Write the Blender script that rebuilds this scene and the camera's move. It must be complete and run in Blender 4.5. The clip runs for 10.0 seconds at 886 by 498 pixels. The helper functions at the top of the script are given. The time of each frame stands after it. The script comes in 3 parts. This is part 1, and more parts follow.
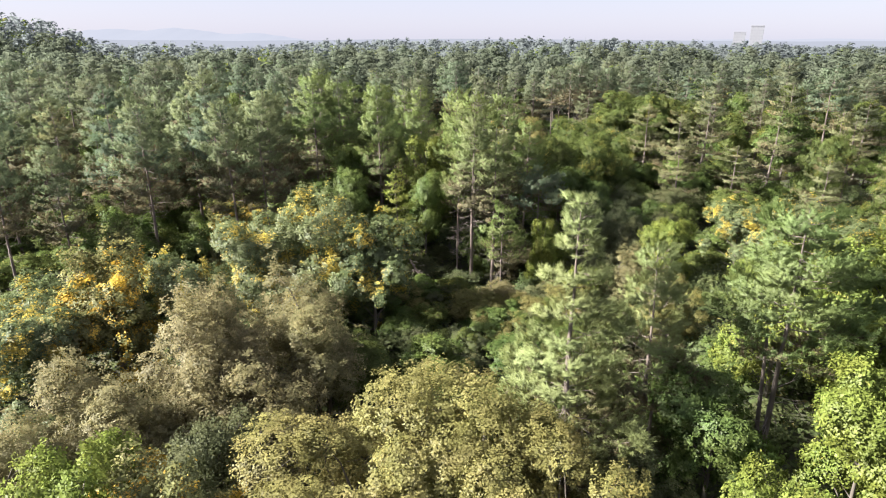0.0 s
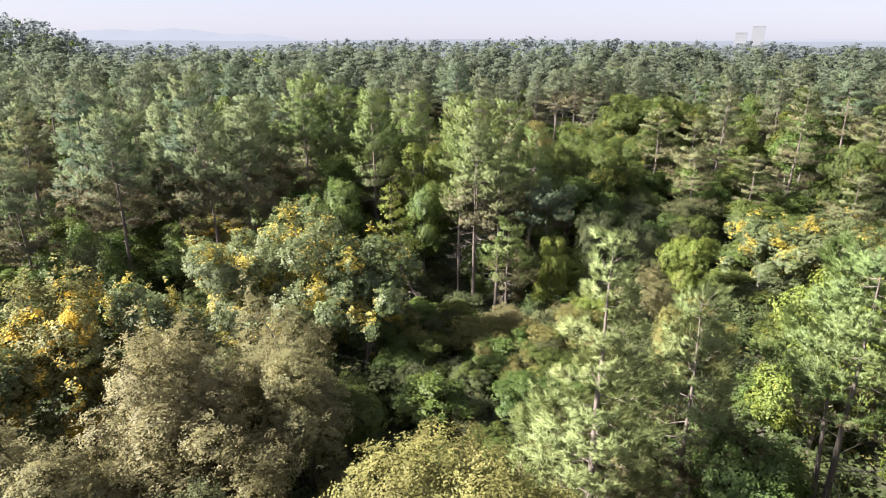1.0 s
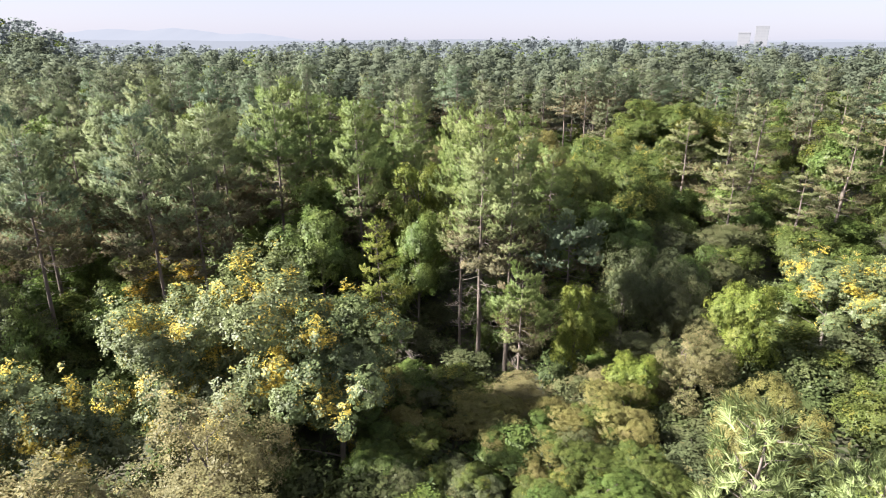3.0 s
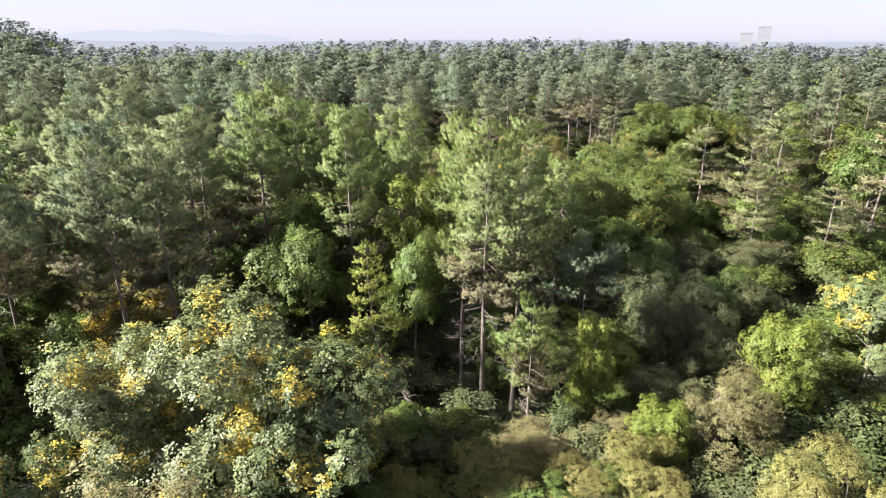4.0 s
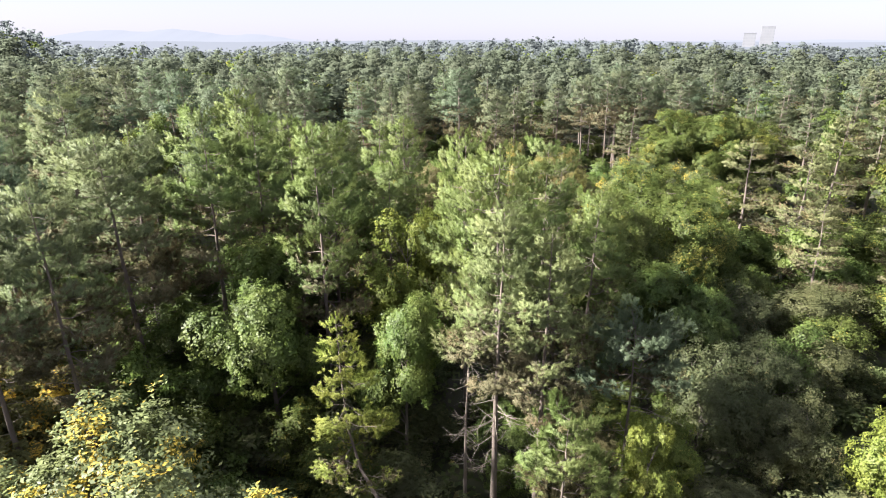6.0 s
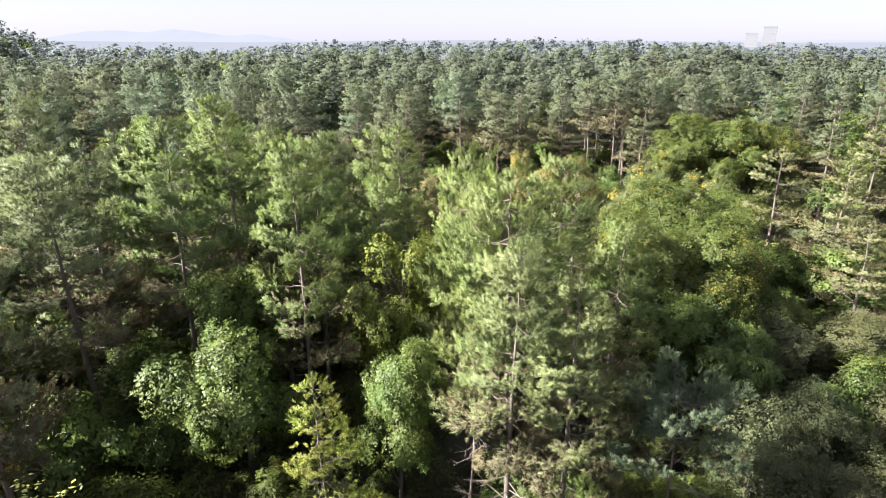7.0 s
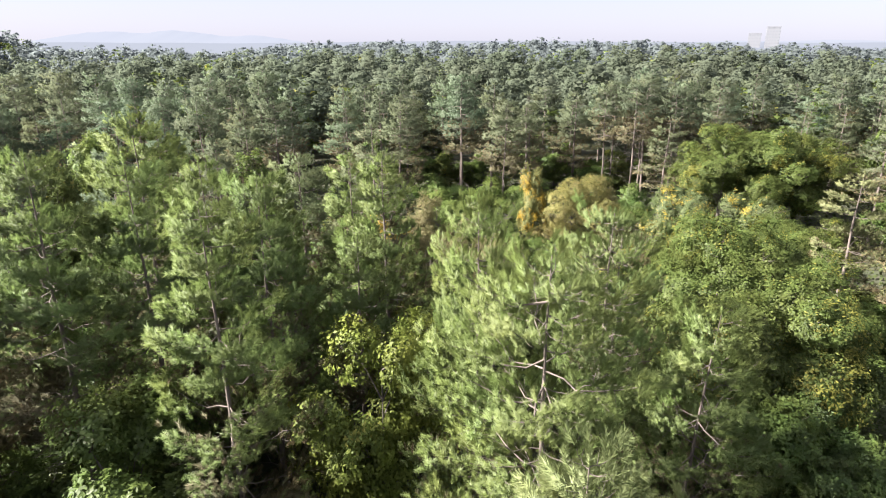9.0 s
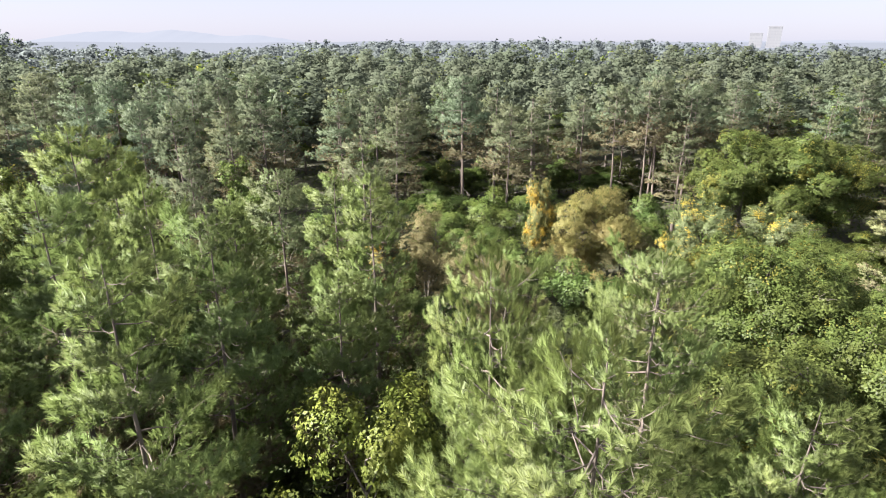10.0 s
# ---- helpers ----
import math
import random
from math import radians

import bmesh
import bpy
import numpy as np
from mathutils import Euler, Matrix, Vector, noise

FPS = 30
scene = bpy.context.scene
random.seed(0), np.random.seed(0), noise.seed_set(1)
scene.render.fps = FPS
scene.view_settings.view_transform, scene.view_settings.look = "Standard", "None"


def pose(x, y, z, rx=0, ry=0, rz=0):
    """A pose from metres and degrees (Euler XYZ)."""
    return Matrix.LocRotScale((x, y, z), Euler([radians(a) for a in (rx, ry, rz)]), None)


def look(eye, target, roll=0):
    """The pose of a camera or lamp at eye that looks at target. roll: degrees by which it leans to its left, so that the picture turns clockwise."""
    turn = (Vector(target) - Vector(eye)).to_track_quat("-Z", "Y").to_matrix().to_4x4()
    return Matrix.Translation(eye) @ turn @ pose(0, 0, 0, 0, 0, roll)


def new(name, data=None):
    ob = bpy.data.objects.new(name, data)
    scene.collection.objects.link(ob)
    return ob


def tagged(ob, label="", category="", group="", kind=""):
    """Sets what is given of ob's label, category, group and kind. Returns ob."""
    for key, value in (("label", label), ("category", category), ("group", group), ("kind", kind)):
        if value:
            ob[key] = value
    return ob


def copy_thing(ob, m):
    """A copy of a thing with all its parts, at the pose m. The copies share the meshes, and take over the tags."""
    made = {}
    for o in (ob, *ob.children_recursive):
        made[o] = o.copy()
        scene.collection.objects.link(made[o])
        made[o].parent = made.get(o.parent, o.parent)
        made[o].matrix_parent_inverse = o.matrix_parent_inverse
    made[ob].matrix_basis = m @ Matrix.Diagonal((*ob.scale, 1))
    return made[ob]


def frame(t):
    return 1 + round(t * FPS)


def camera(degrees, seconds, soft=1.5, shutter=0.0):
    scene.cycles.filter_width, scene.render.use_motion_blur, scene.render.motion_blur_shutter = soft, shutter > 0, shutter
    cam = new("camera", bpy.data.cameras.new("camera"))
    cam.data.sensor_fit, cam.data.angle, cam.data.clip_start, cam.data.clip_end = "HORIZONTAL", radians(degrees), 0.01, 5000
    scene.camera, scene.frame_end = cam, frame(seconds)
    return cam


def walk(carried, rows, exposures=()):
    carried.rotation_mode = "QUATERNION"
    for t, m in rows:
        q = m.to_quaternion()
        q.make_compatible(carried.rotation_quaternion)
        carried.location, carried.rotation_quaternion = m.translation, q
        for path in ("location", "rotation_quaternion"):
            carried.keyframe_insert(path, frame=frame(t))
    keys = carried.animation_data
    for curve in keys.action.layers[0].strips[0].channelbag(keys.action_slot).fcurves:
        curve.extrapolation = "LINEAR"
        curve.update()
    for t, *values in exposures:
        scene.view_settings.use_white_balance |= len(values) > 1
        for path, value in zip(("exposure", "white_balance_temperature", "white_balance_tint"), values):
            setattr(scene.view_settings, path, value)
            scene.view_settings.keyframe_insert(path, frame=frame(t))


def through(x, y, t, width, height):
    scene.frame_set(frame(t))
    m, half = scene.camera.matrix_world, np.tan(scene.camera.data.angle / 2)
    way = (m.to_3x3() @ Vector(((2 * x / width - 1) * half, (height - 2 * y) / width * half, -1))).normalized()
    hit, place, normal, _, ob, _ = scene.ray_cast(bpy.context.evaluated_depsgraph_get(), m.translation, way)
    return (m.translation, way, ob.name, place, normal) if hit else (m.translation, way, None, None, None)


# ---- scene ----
cam = camera(73.7, 10.0, 1.05)
METRES, EYE, TILT, LEAN, TURN = 47.5, 20.0, -19.5, 0.0, 0.0
ROWS = [
    (0.0, 0.0000, 0.0000, 0.0000, -0.00, 0.00, 0.00),
    (0.5, 0.0004, 0.0429, 0.0153, -0.01, 0.01, -0.01),
    (1.0, 0.0004, 0.0858, 0.0305, -0.01, 0.03, -0.01),
    (1.5, 0.0008, 0.1291, 0.0460, -0.01, 0.04, -0.03),
    (2.0, 0.0018, 0.1723, 0.0616, -0.01, 0.03, -0.03),
    (2.5, 0.0025, 0.2151, 0.0772, -0.01, 0.03, -0.05),
    (4.0, 0.0043, 0.3449, 0.1221, 0.06, 0.08, -0.02),
    (4.5, 0.0049, 0.3881, 0.1371, 0.07, 0.10, -0.01),
    (5.0, 0.0055, 0.4313, 0.1526, 0.08, 0.09, 0.00),
    (5.5, 0.0058, 0.4746, 0.1681, 0.08, 0.09, -0.01),
    (7.0, 0.0055, 0.6059, 0.2143, 0.11, 0.12, -0.01),
    (7.5, 0.0065, 0.6497, 0.2295, 0.13, 0.14, 0.00),
    (8.0, 0.0072, 0.6938, 0.2450, 0.14, 0.15, 0.00),
    (8.5, 0.0075, 0.7380, 0.2607, 0.13, 0.17, 0.03),
    (9.0, 0.0079, 0.7826, 0.2765, 0.13, 0.18, 0.06),
    (9.5, 0.0079, 0.8271, 0.2922, 0.12, 0.17, 0.05),
    (10.0, 0.0074, 0.8717, 0.3080, 0.09, 0.16, 0.03),
]
walk(cam, [(t, pose(0, 0, EYE, TILT, LEAN, TURN) @ pose(METRES * x, METRES * y, METRES * z, 90 + pitch, roll, yaw)) for t, x, y, z, yaw, pitch, roll in ROWS],
     [(0.0, 2.14, 6180, 13), (2.5, 2.18, 6180, 13), (4.5, 2.28, 6180, 13), (7.5, 2.35, 6180, 13), (10.0, 2.2, 6180, 13)])

# ---- sky, sun ----
SUN_FROM = Vector((-0.97, -0.14, 0.0)).normalized()
SUN_UP = radians(35)
world = bpy.data.worlds.new("sky")
scene.world = world
world.use_nodes = True
wt = world.node_tree
sky = wt.nodes.new("ShaderNodeTexSky")
sky.sky_type = "NISHITA"
sky.sun_disc = False
sky.sun_elevation = SUN_UP
sky.sun_rotation = math.atan2(SUN_FROM.x, SUN_FROM.y)
sky.air_density, sky.dust_density, sky.ozone_density = 1.0, 0.8, 1.5
wt.nodes["Background"].inputs["Strength"].default_value = 0.067
veil = wt.nodes.new("ShaderNodeMix")
veil.data_type = "RGBA"
veil.inputs[0].default_value = 0.85
veil.inputs[7].default_value = (2.5, 2.44, 2.85, 1)
wt.links.new(sky.outputs[0], veil.inputs[6])
wt.links.new(veil.outputs[2], wt.nodes["Background"].inputs["Color"])
sun_data = bpy.data.lights.new("sun", "SUN")
sun_data.energy, sun_data.angle, sun_data.color = 6.5, radians(4.0), (1.0, 0.94, 0.82)
sun = new("sun", sun_data)
sun.matrix_world = look(SUN_FROM * 100 * math.cos(SUN_UP) + Vector((0, 0, 100 * math.sin(SUN_UP))), (0, 0, 0))


# ---- materials ----
def node(tree, kind, **values):
    n = tree.nodes.new(kind)
    for k, v in values.items():
        n.inputs[k.replace("_", " ")].default_value = v
    return n


def mix_colour(tree, factor, a, b):
    n = tree.nodes.new("ShaderNodeMix")
    n.data_type = "RGBA"
    for socket, v in ((n.inputs[0], factor), (n.inputs[6], a), (n.inputs[7], b)):
        if isinstance(v, (tuple, float, int)):
            socket.default_value = (*v, 1) if isinstance(v, tuple) else v
        else:
            tree.links.new(v, socket)
    return n.outputs[2]


def ramp(tree, factor, lo, hi):
    n = tree.nodes.new("ShaderNodeMapRange")
    n.inputs["From Min"].default_value, n.inputs["From Max"].default_value = lo, hi
    tree.links.new(factor, n.inputs["Value"])
    return n.outputs[0]


def foliage(name, a, b, tint=None, tint_at=0.62, through=0.35, patch=0.45, gloss=0.012, vary=1.0):
    """Leaves or needles: two greens from tree to tree, a lighter and a darker leaf, and turned patches of the colour tint."""
    m = bpy.data.materials.new(name)
    m.use_nodes = True
    t = m.node_tree
    t.nodes.clear()
    info, geo, place = t.nodes.new("ShaderNodeObjectInfo"), t.nodes.new("ShaderNodeNewGeometry"), t.nodes.new("ShaderNodeTexCoord")
    base = mix_colour(t, info.outputs["Random"], a, b)
    coarse = node(t, "ShaderNodeTexNoise", Scale=patch, Detail=3.0)
    t.links.new(place.outputs["Object"], coarse.inputs["Vector"])
    if tint:
        sway = t.nodes.new("ShaderNodeMath")
        sway.operation = "MULTIPLY_ADD"
        sway.inputs[1].default_value, sway.inputs[2].default_value = 0.15, -0.075
        t.links.new(geo.outputs["Random Per Island"], sway.inputs[0])
        total = t.nodes.new("ShaderNodeMath")
        t.links.new(coarse.outputs[0], total.inputs[0])
        t.links.new(sway.outputs[0], total.inputs[1])
        base = mix_colour(t, ramp(t, total.outputs[0], tint_at, tint_at + 0.05), base, tint)
    hue = t.nodes.new("ShaderNodeHueSaturation")
    t.links.new(base, hue.inputs["Color"])
    shade = t.nodes.new("ShaderNodeMapRange")
    shade.inputs["To Min"].default_value, shade.inputs["To Max"].default_value = 1 - 0.28 * vary, 1 + 0.3 * vary
    t.links.new(geo.outputs["Random Per Island"], shade.inputs["Value"])
    age = node(t, "ShaderNodeTexNoise", Scale=1.3, Detail=2.0)
    t.links.new(place.outputs["Object"], age.inputs["Vector"])
    young = t.nodes.new("ShaderNodeMapRange")
    young.inputs["From Min"].default_value, young.inputs["From Max"].default_value = 0.3, 0.7
    young.inputs["To Min"].default_value, young.inputs["To Max"].default_value = 1 - 0.25 * vary, 1 + 0.25 * vary
    t.links.new(age.outputs[0], young.inputs["Value"])
    both = t.nodes.new("ShaderNodeMath")
    both.operation = "MULTIPLY"
    t.links.new(shade.outputs[0], both.inputs[0])
    t.links.new(young.outputs[0], both.inputs[1])
    t.links.new(both.outputs[0], hue.inputs["Value"])
    tone = t.nodes.new("ShaderNodeMapRange")
    tone.inputs["From Min"].default_value, tone.inputs["From Max"].default_value = 0.3, 0.7
    tone.inputs["To Min"].default_value, tone.inputs["To Max"].default_value = 0.475, 0.52
    t.links.new(coarse.outputs[0], tone.inputs["Value"])
    t.links.new(tone.outputs[0], hue.inputs["Hue"])
    diffuse, trans, shine = (t.nodes.new("ShaderNodeBsdf" + k) for k in ("Diffuse", "Translucent", "Glossy"))
    shine.inputs["Roughness"].default_value = 0.5
    t.links.new(hue.outputs[0], diffuse.inputs["Color"])
    t.links.new(hue.outputs[0], trans.inputs["Color"])
    first, second, out = t.nodes.new("ShaderNodeMixShader"), t.nodes.new("ShaderNodeMixShader"), t.nodes.new("ShaderNodeOutputMaterial")
    first.inputs[0].default_value, second.inputs[0].default_value = through, gloss
    for link in ((diffuse, first, 1), (trans, first, 2), (first, second, 1), (shine, second, 2)):
        t.links.new(link[0].outputs[0], link[1].inputs[link[2]])
    t.links.new(second.outputs[0], out.inputs[0])
    return m


def rough(name, a, b, scale, roughness=0.9, bump=0.3, stretch=(1, 1, 1)):
    """A matt surface of two mingled colours with a relief."""
    m = bpy.data.materials.new(name)
    m.use_nodes = True
    t = m.node_tree
    p = t.nodes["Principled BSDF"]
    place, bend = t.nodes.new("ShaderNodeTexCoord"), t.nodes.new("ShaderNodeMapping")
    bend.inputs["Scale"].default_value = stretch
    t.links.new(place.outputs["Object"], bend.inputs["Vector"])
    fine, coarse = node(t, "ShaderNodeTexNoise", Scale=scale, Detail=6.0), node(t, "ShaderNodeTexNoise", Scale=scale * 0.13, Detail=2.0)
    for n in (fine, coarse):
        t.links.new(bend.outputs[0], n.inputs["Vector"])
    mid = tuple((x + y) / 2 for x, y in zip(a, b))
    one = mix_colour(t, ramp(t, fine.outputs[0], 0.35, 0.65), a, mid)
    t.links.new(mix_colour(t, ramp(t, coarse.outputs[0], 0.4, 0.65), one, b), p.inputs["Base Color"])
    p.inputs["Roughness"].default_value = roughness
    relief = node(t, "ShaderNodeBump", Strength=bump, Distance=0.03)
    t.links.new(fine.outputs[0], relief.inputs["Height"])
    t.links.new(relief.outputs[0], p.inputs["Normal"])
    return m


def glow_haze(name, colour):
    """The plain backdrop of the horizon, about as bright as the sky: its glow paints in the haze."""
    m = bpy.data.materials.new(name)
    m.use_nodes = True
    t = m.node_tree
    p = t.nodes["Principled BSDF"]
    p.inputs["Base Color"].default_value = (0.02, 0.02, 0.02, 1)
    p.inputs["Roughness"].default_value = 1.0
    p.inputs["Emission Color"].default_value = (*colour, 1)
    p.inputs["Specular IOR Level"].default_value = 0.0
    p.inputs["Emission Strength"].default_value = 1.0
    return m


NEEDLES = foliage("pine needles", (0.145, 0.182, 0.096), (0.178, 0.212, 0.100), through=0.40, patch=0.3, gloss=0.02, vary=0.6)
NEEDLES_BLUE = foliage("blue-green pine needles", (0.108, 0.148, 0.090), (0.135, 0.172, 0.096), through=0.40, patch=0.3, gloss=0.02, vary=0.6)
NEEDLES_PALE = foliage("pale green pine needles", (0.185, 0.222, 0.098), (0.205, 0.236, 0.100), through=0.40, patch=0.3, vary=0.7)
# greyed and evened out in colour to imitate haze over the far pines
NEEDLES_FAR = foliage("far pine needles with haze in the grey", (0.088, 0.110, 0.080), (0.112, 0.130, 0.090), through=0.55, patch=0.05, gloss=0.0, vary=0.25)
# distance haze is painted into this paler, bluer needle colour
NEEDLES_HAZY = foliage("pine needles paled by painted haze", (0.145, 0.165, 0.165), (0.158, 0.178, 0.176), through=0.6, patch=0.05, gloss=0.0, vary=0.15)
# mid-distance pines: a little haze is mixed into the green
NEEDLES_MID_HAZED = foliage("mid pine needles with light haze in the colour", (0.112, 0.138, 0.084), (0.150, 0.168, 0.096), through=0.48, patch=0.3, gloss=0.01, vary=0.6)
NEEDLES_OLIVE = foliage("olive-green needles", (0.130, 0.150, 0.082), (0.145, 0.160, 0.085), through=0.48, patch=0.3, vary=0.6)
NEEDLES_FRESH = foliage("fresh green pine needles", (0.134, 0.182, 0.060), (0.160, 0.202, 0.064), through=0.40, patch=0.3, gloss=0.02, vary=0.7)
NEEDLES_YOUNG = foliage("pale yellow-green pine needles", (0.215, 0.250, 0.105), (0.228, 0.258, 0.105), through=0.4, patch=0.3, vary=0.7)
NEEDLES_DULL = foliage("tired olive pine needles", (0.155, 0.175, 0.080), (0.168, 0.178, 0.082), (0.18, 0.135, 0.075), 0.58, through=0.3, patch=0.35, vary=0.7)
LARCH = foliage("light yellow-green needles", (0.22, 0.265, 0.06), (0.23, 0.27, 0.065), through=0.4)
GREEN = foliage("green leaves", (0.092, 0.135, 0.036), (0.118, 0.158, 0.040), through=0.48, gloss=0.018)
BRIGHT = foliage("bright green leaves", (0.130, 0.168, 0.034), (0.150, 0.178, 0.038), (0.21, 0.19, 0.045), 0.66, through=0.4)
OAK = foliage("yellowing green leaves", (0.09, 0.124, 0.034), (0.11, 0.134, 0.037), (0.185, 0.168, 0.04), 0.6, through=0.48)
TURNING = foliage("green leaves turning yellow", (0.112, 0.148, 0.062), (0.130, 0.156, 0.066), (0.40, 0.29, 0.055), 0.575, through=0.4, patch=0.6, gloss=0.025)
ORANGE = foliage("leaves turning orange", (0.15, 0.165, 0.06), (0.17, 0.165, 0.065), (0.42, 0.265, 0.045), 0.55, through=0.38, patch=0.8)
SALLOW = foliage("pale olive-yellow leaves", (0.192, 0.186, 0.064), (0.206, 0.188, 0.068), (0.27, 0.215, 0.078), 0.66, through=0.48)
BIRCH = foliage("greyish olive small leaves", (0.180, 0.173, 0.080), (0.198, 0.178, 0.088), (0.225, 0.188, 0.095), 0.57, through=0.48, vary=0.75)
GREYLEAF = foliage("grey-green small leaves", (0.102, 0.122, 0.058), (0.116, 0.126, 0.058), (0.165, 0.145, 0.07), 0.62, through=0.48, vary=0.7)
SHRUB = foliage("dark undergrowth leaves", (0.075, 0.105, 0.04), (0.09, 0.11, 0.045), (0.17, 0.14, 0.055), 0.62, through=0.48, gloss=0.01)
NEEDLES_WORN = foliage("brownish olive worn needles", (0.118, 0.115, 0.062), (0.130, 0.120, 0.066), (0.150, 0.112, 0.066), 0.55, through=0.25, patch=0.5, vary=0.6)
DRYBARK = rough("dry pale wood", (0.12, 0.10, 0.085), (0.20, 0.17, 0.145), 9.0)
BARK = rough("pinkish grey pine bark", (0.085, 0.068, 0.058), (0.15, 0.12, 0.103), 9.0, stretch=(1, 1, 0.25))
GREYBARK = rough("grey bark", (0.07, 0.06, 0.05), (0.13, 0.11, 0.09), 9.0, stretch=(1, 1, 0.3))
SOIL = rough("forest floor", (0.035, 0.045, 0.018), (0.052, 0.048, 0.028), 3.0)
# no real haze here: emission on the backdrop stands in for it
HAZY = glow_haze("far hills with haze as glow", (0.135, 0.142, 0.163))
HAZE_WOOD = glow_haze("far woods with haze as glow", (0.108, 0.115, 0.132))
PALE = rough("pale rendered concrete", (0.140, 0.144, 0.160), (0.144, 0.148, 0.165), 0.4, bump=0.05)
GLASSY = rough("dull window glass", (0.128, 0.132, 0.148), (0.132, 0.136, 0.152), 0.4, 0.8, 0.0)


# ---- mesh building ----
def unit(v):
    return v / (np.linalg.norm(v, axis=-1, keepdims=True) + 1e-9)


class Soup:
    """Gathers faces of 3 or 4 corners and makes one mesh of them."""

    def __init__(self):
        self.verts, self.faces, self.count, self.normals = [], [], 0, []

    def polys(self, corners, outward=None, soft=0.52):
        """corners: n x k x 3, each polygon with corners of its own; outward: the way that the foliage's surface faces there."""
        n, k, _ = corners.shape
        if outward is not None:
            face = unit(np.cross(corners[:, 1] - corners[:, 0], corners[:, 2] - corners[:, 0]))
            back = np.sum(face * outward, 1) < 0
            corners[back] = corners[back][:, ::-1]
            face[back] *= -1
            self.normals.append(np.repeat(unit(outward * soft + face * (1 - soft)), k, 0))
        self.verts.append(corners.reshape(-1, 3))
        self.faces.append(np.arange(n * k).reshape(n, k) + self.count)
        self.count += n * k

    def tube(self, points, radii, sides=5):
        points = np.asarray(points, float)
        n = len(points)
        rings = np.zeros((n, sides, 3))
        for j in range(n):
            d = points[min(j + 1, n - 1)] - points[max(j - 1, 0)]
            d /= np.linalg.norm(d) + 1e-9
            side = np.cross(d, (0.31, 0.95, 0.05) if abs(d[2]) > 0.7 else (0, 0, 1))
            side /= np.linalg.norm(side) + 1e-9
            other = np.cross(d, side)
            for q in range(sides):
                angle = 2 * math.pi * q / sides
                rings[j, q] = points[j] + radii[j] * (math.cos(angle) * side + math.sin(angle) * other)
        self.verts.append(rings.reshape(-1, 3))
        f = [(j * sides + q, j * sides + (q + 1) % sides, (j + 1) * sides + (q + 1) % sides, (j + 1) * sides + q) for j in range(n - 1) for q in range(sides)]
        self.faces.append(np.array(f) + self.count)
        self.count += n * sides

    def mesh(self, name, material):
        me = bpy.data.meshes.new(name)
        v = np.concatenate(self.verts)
        loops = np.concatenate([f.reshape(-1) for f in self.faces])
        sizes = np.concatenate([np.full(len(f), f.shape[1]) for f in self.faces])
        me.vertices.add(len(v))
        me.vertices.foreach_set("co", v.astype(np.float32).reshape(-1))
        me.loops.add(len(loops))
        me.loops.foreach_set("vertex_index", loops.astype(np.int32))
        me.polygons.add(len(sizes))
        me.polygons.foreach_set("loop_start", np.concatenate([[0], np.cumsum(sizes)[:-1]]).astype(np.int32))
        me.update(calc_edges=True)
        me.materials.append(material)
        if self.normals:
            me.normals_split_custom_set_from_vertices(np.concatenate(self.normals).astype(np.float32))
        return me


def part(name, soup, material, parent, label=""):
    ob = new(name, soup.mesh(name, material))
    ob.parent = parent
    return tagged(ob, label)


def leaves(soup, rng, centres, outward, size, spread=0.7, long=1.5, up=0.35):
    """A pointed leaf at each centre, facing about outward."""
    n = len(centres)
    normal = unit(outward * 0.8 + np.array((0, 0, up)) + rng.normal(0, spread, (n, 3)))
    a = unit(np.cross(normal, rng.normal(0, 1, (n, 3))))
    b = np.cross(normal, a)
    s = (size * rng.uniform(0.6, 1.35, n))[:, None]
    out = unit(outward + np.array((0, 0, 0.3)) + rng.normal(0, 0.2, (n, 3)))
    soup.polys(np.stack([centres - a * s * 0.45 * long, centres + b * s * 0.40, centres + a * s * 0.55 * long, centres - b * s * 0.40], 1), out, 0.7)


def blades(soup, rng, base, way, outward, count, length, width, reach, spread=0.75):
    """A bottle-brush of pointed needles round each shoot, closing towards its tip."""
    n = len(base) * count
    size = np.repeat(rng.uniform(0.75, 1.2, (len(base), 1)), count, 0)
    base, way, outward = np.repeat(base, count, 0), np.repeat(way, count, 0), np.repeat(outward, count, 0)
    along = rng.uniform(0, 1, (n, 1)) ** 0.8
    one = unit(np.cross(way, np.array((0.31, 0.22, 0.93))))
    two = np.cross(way, one)
    phi = rng.uniform(0, 2 * math.pi, (n, 1))
    radial = one * np.cos(phi) + two * np.sin(phi)
    open_ = (1.25 - 0.7 * along) * spread * rng.uniform(0.6, 1.25, (n, 1))
    root = base + way * reach * size * along
    tip_way = unit(way + radial * open_ * 1.6 + rng.normal(0, 0.08, (n, 3)))
    tip = root + tip_way * length * size * rng.uniform(0.75, 1.15, (n, 1))
    side = unit(np.cross(tip_way, rng.normal(0, 1, (n, 3)))) * width * 0.5
    soup.polys(np.stack([root - side, root + side, tip], 1), unit(outward + 0.45 * radial + 0.2 * tip_way), 0.72)


def stem(rng, height, lean=0.02, steps=9, top=1.0):
    """Points up a slightly crooked trunk."""
    k = np.linspace(0, top, steps)
    sway = np.cumsum(rng.normal(0, lean, (steps, 2)), 0) * height * 0.12
    sway -= sway[0]
    return np.column_stack([sway[:, 0], sway[:, 1], k * height])


def on_stem(points, z):
    return np.array([np.interp(z, points[:, 2], points[:, c]) for c in range(3)])


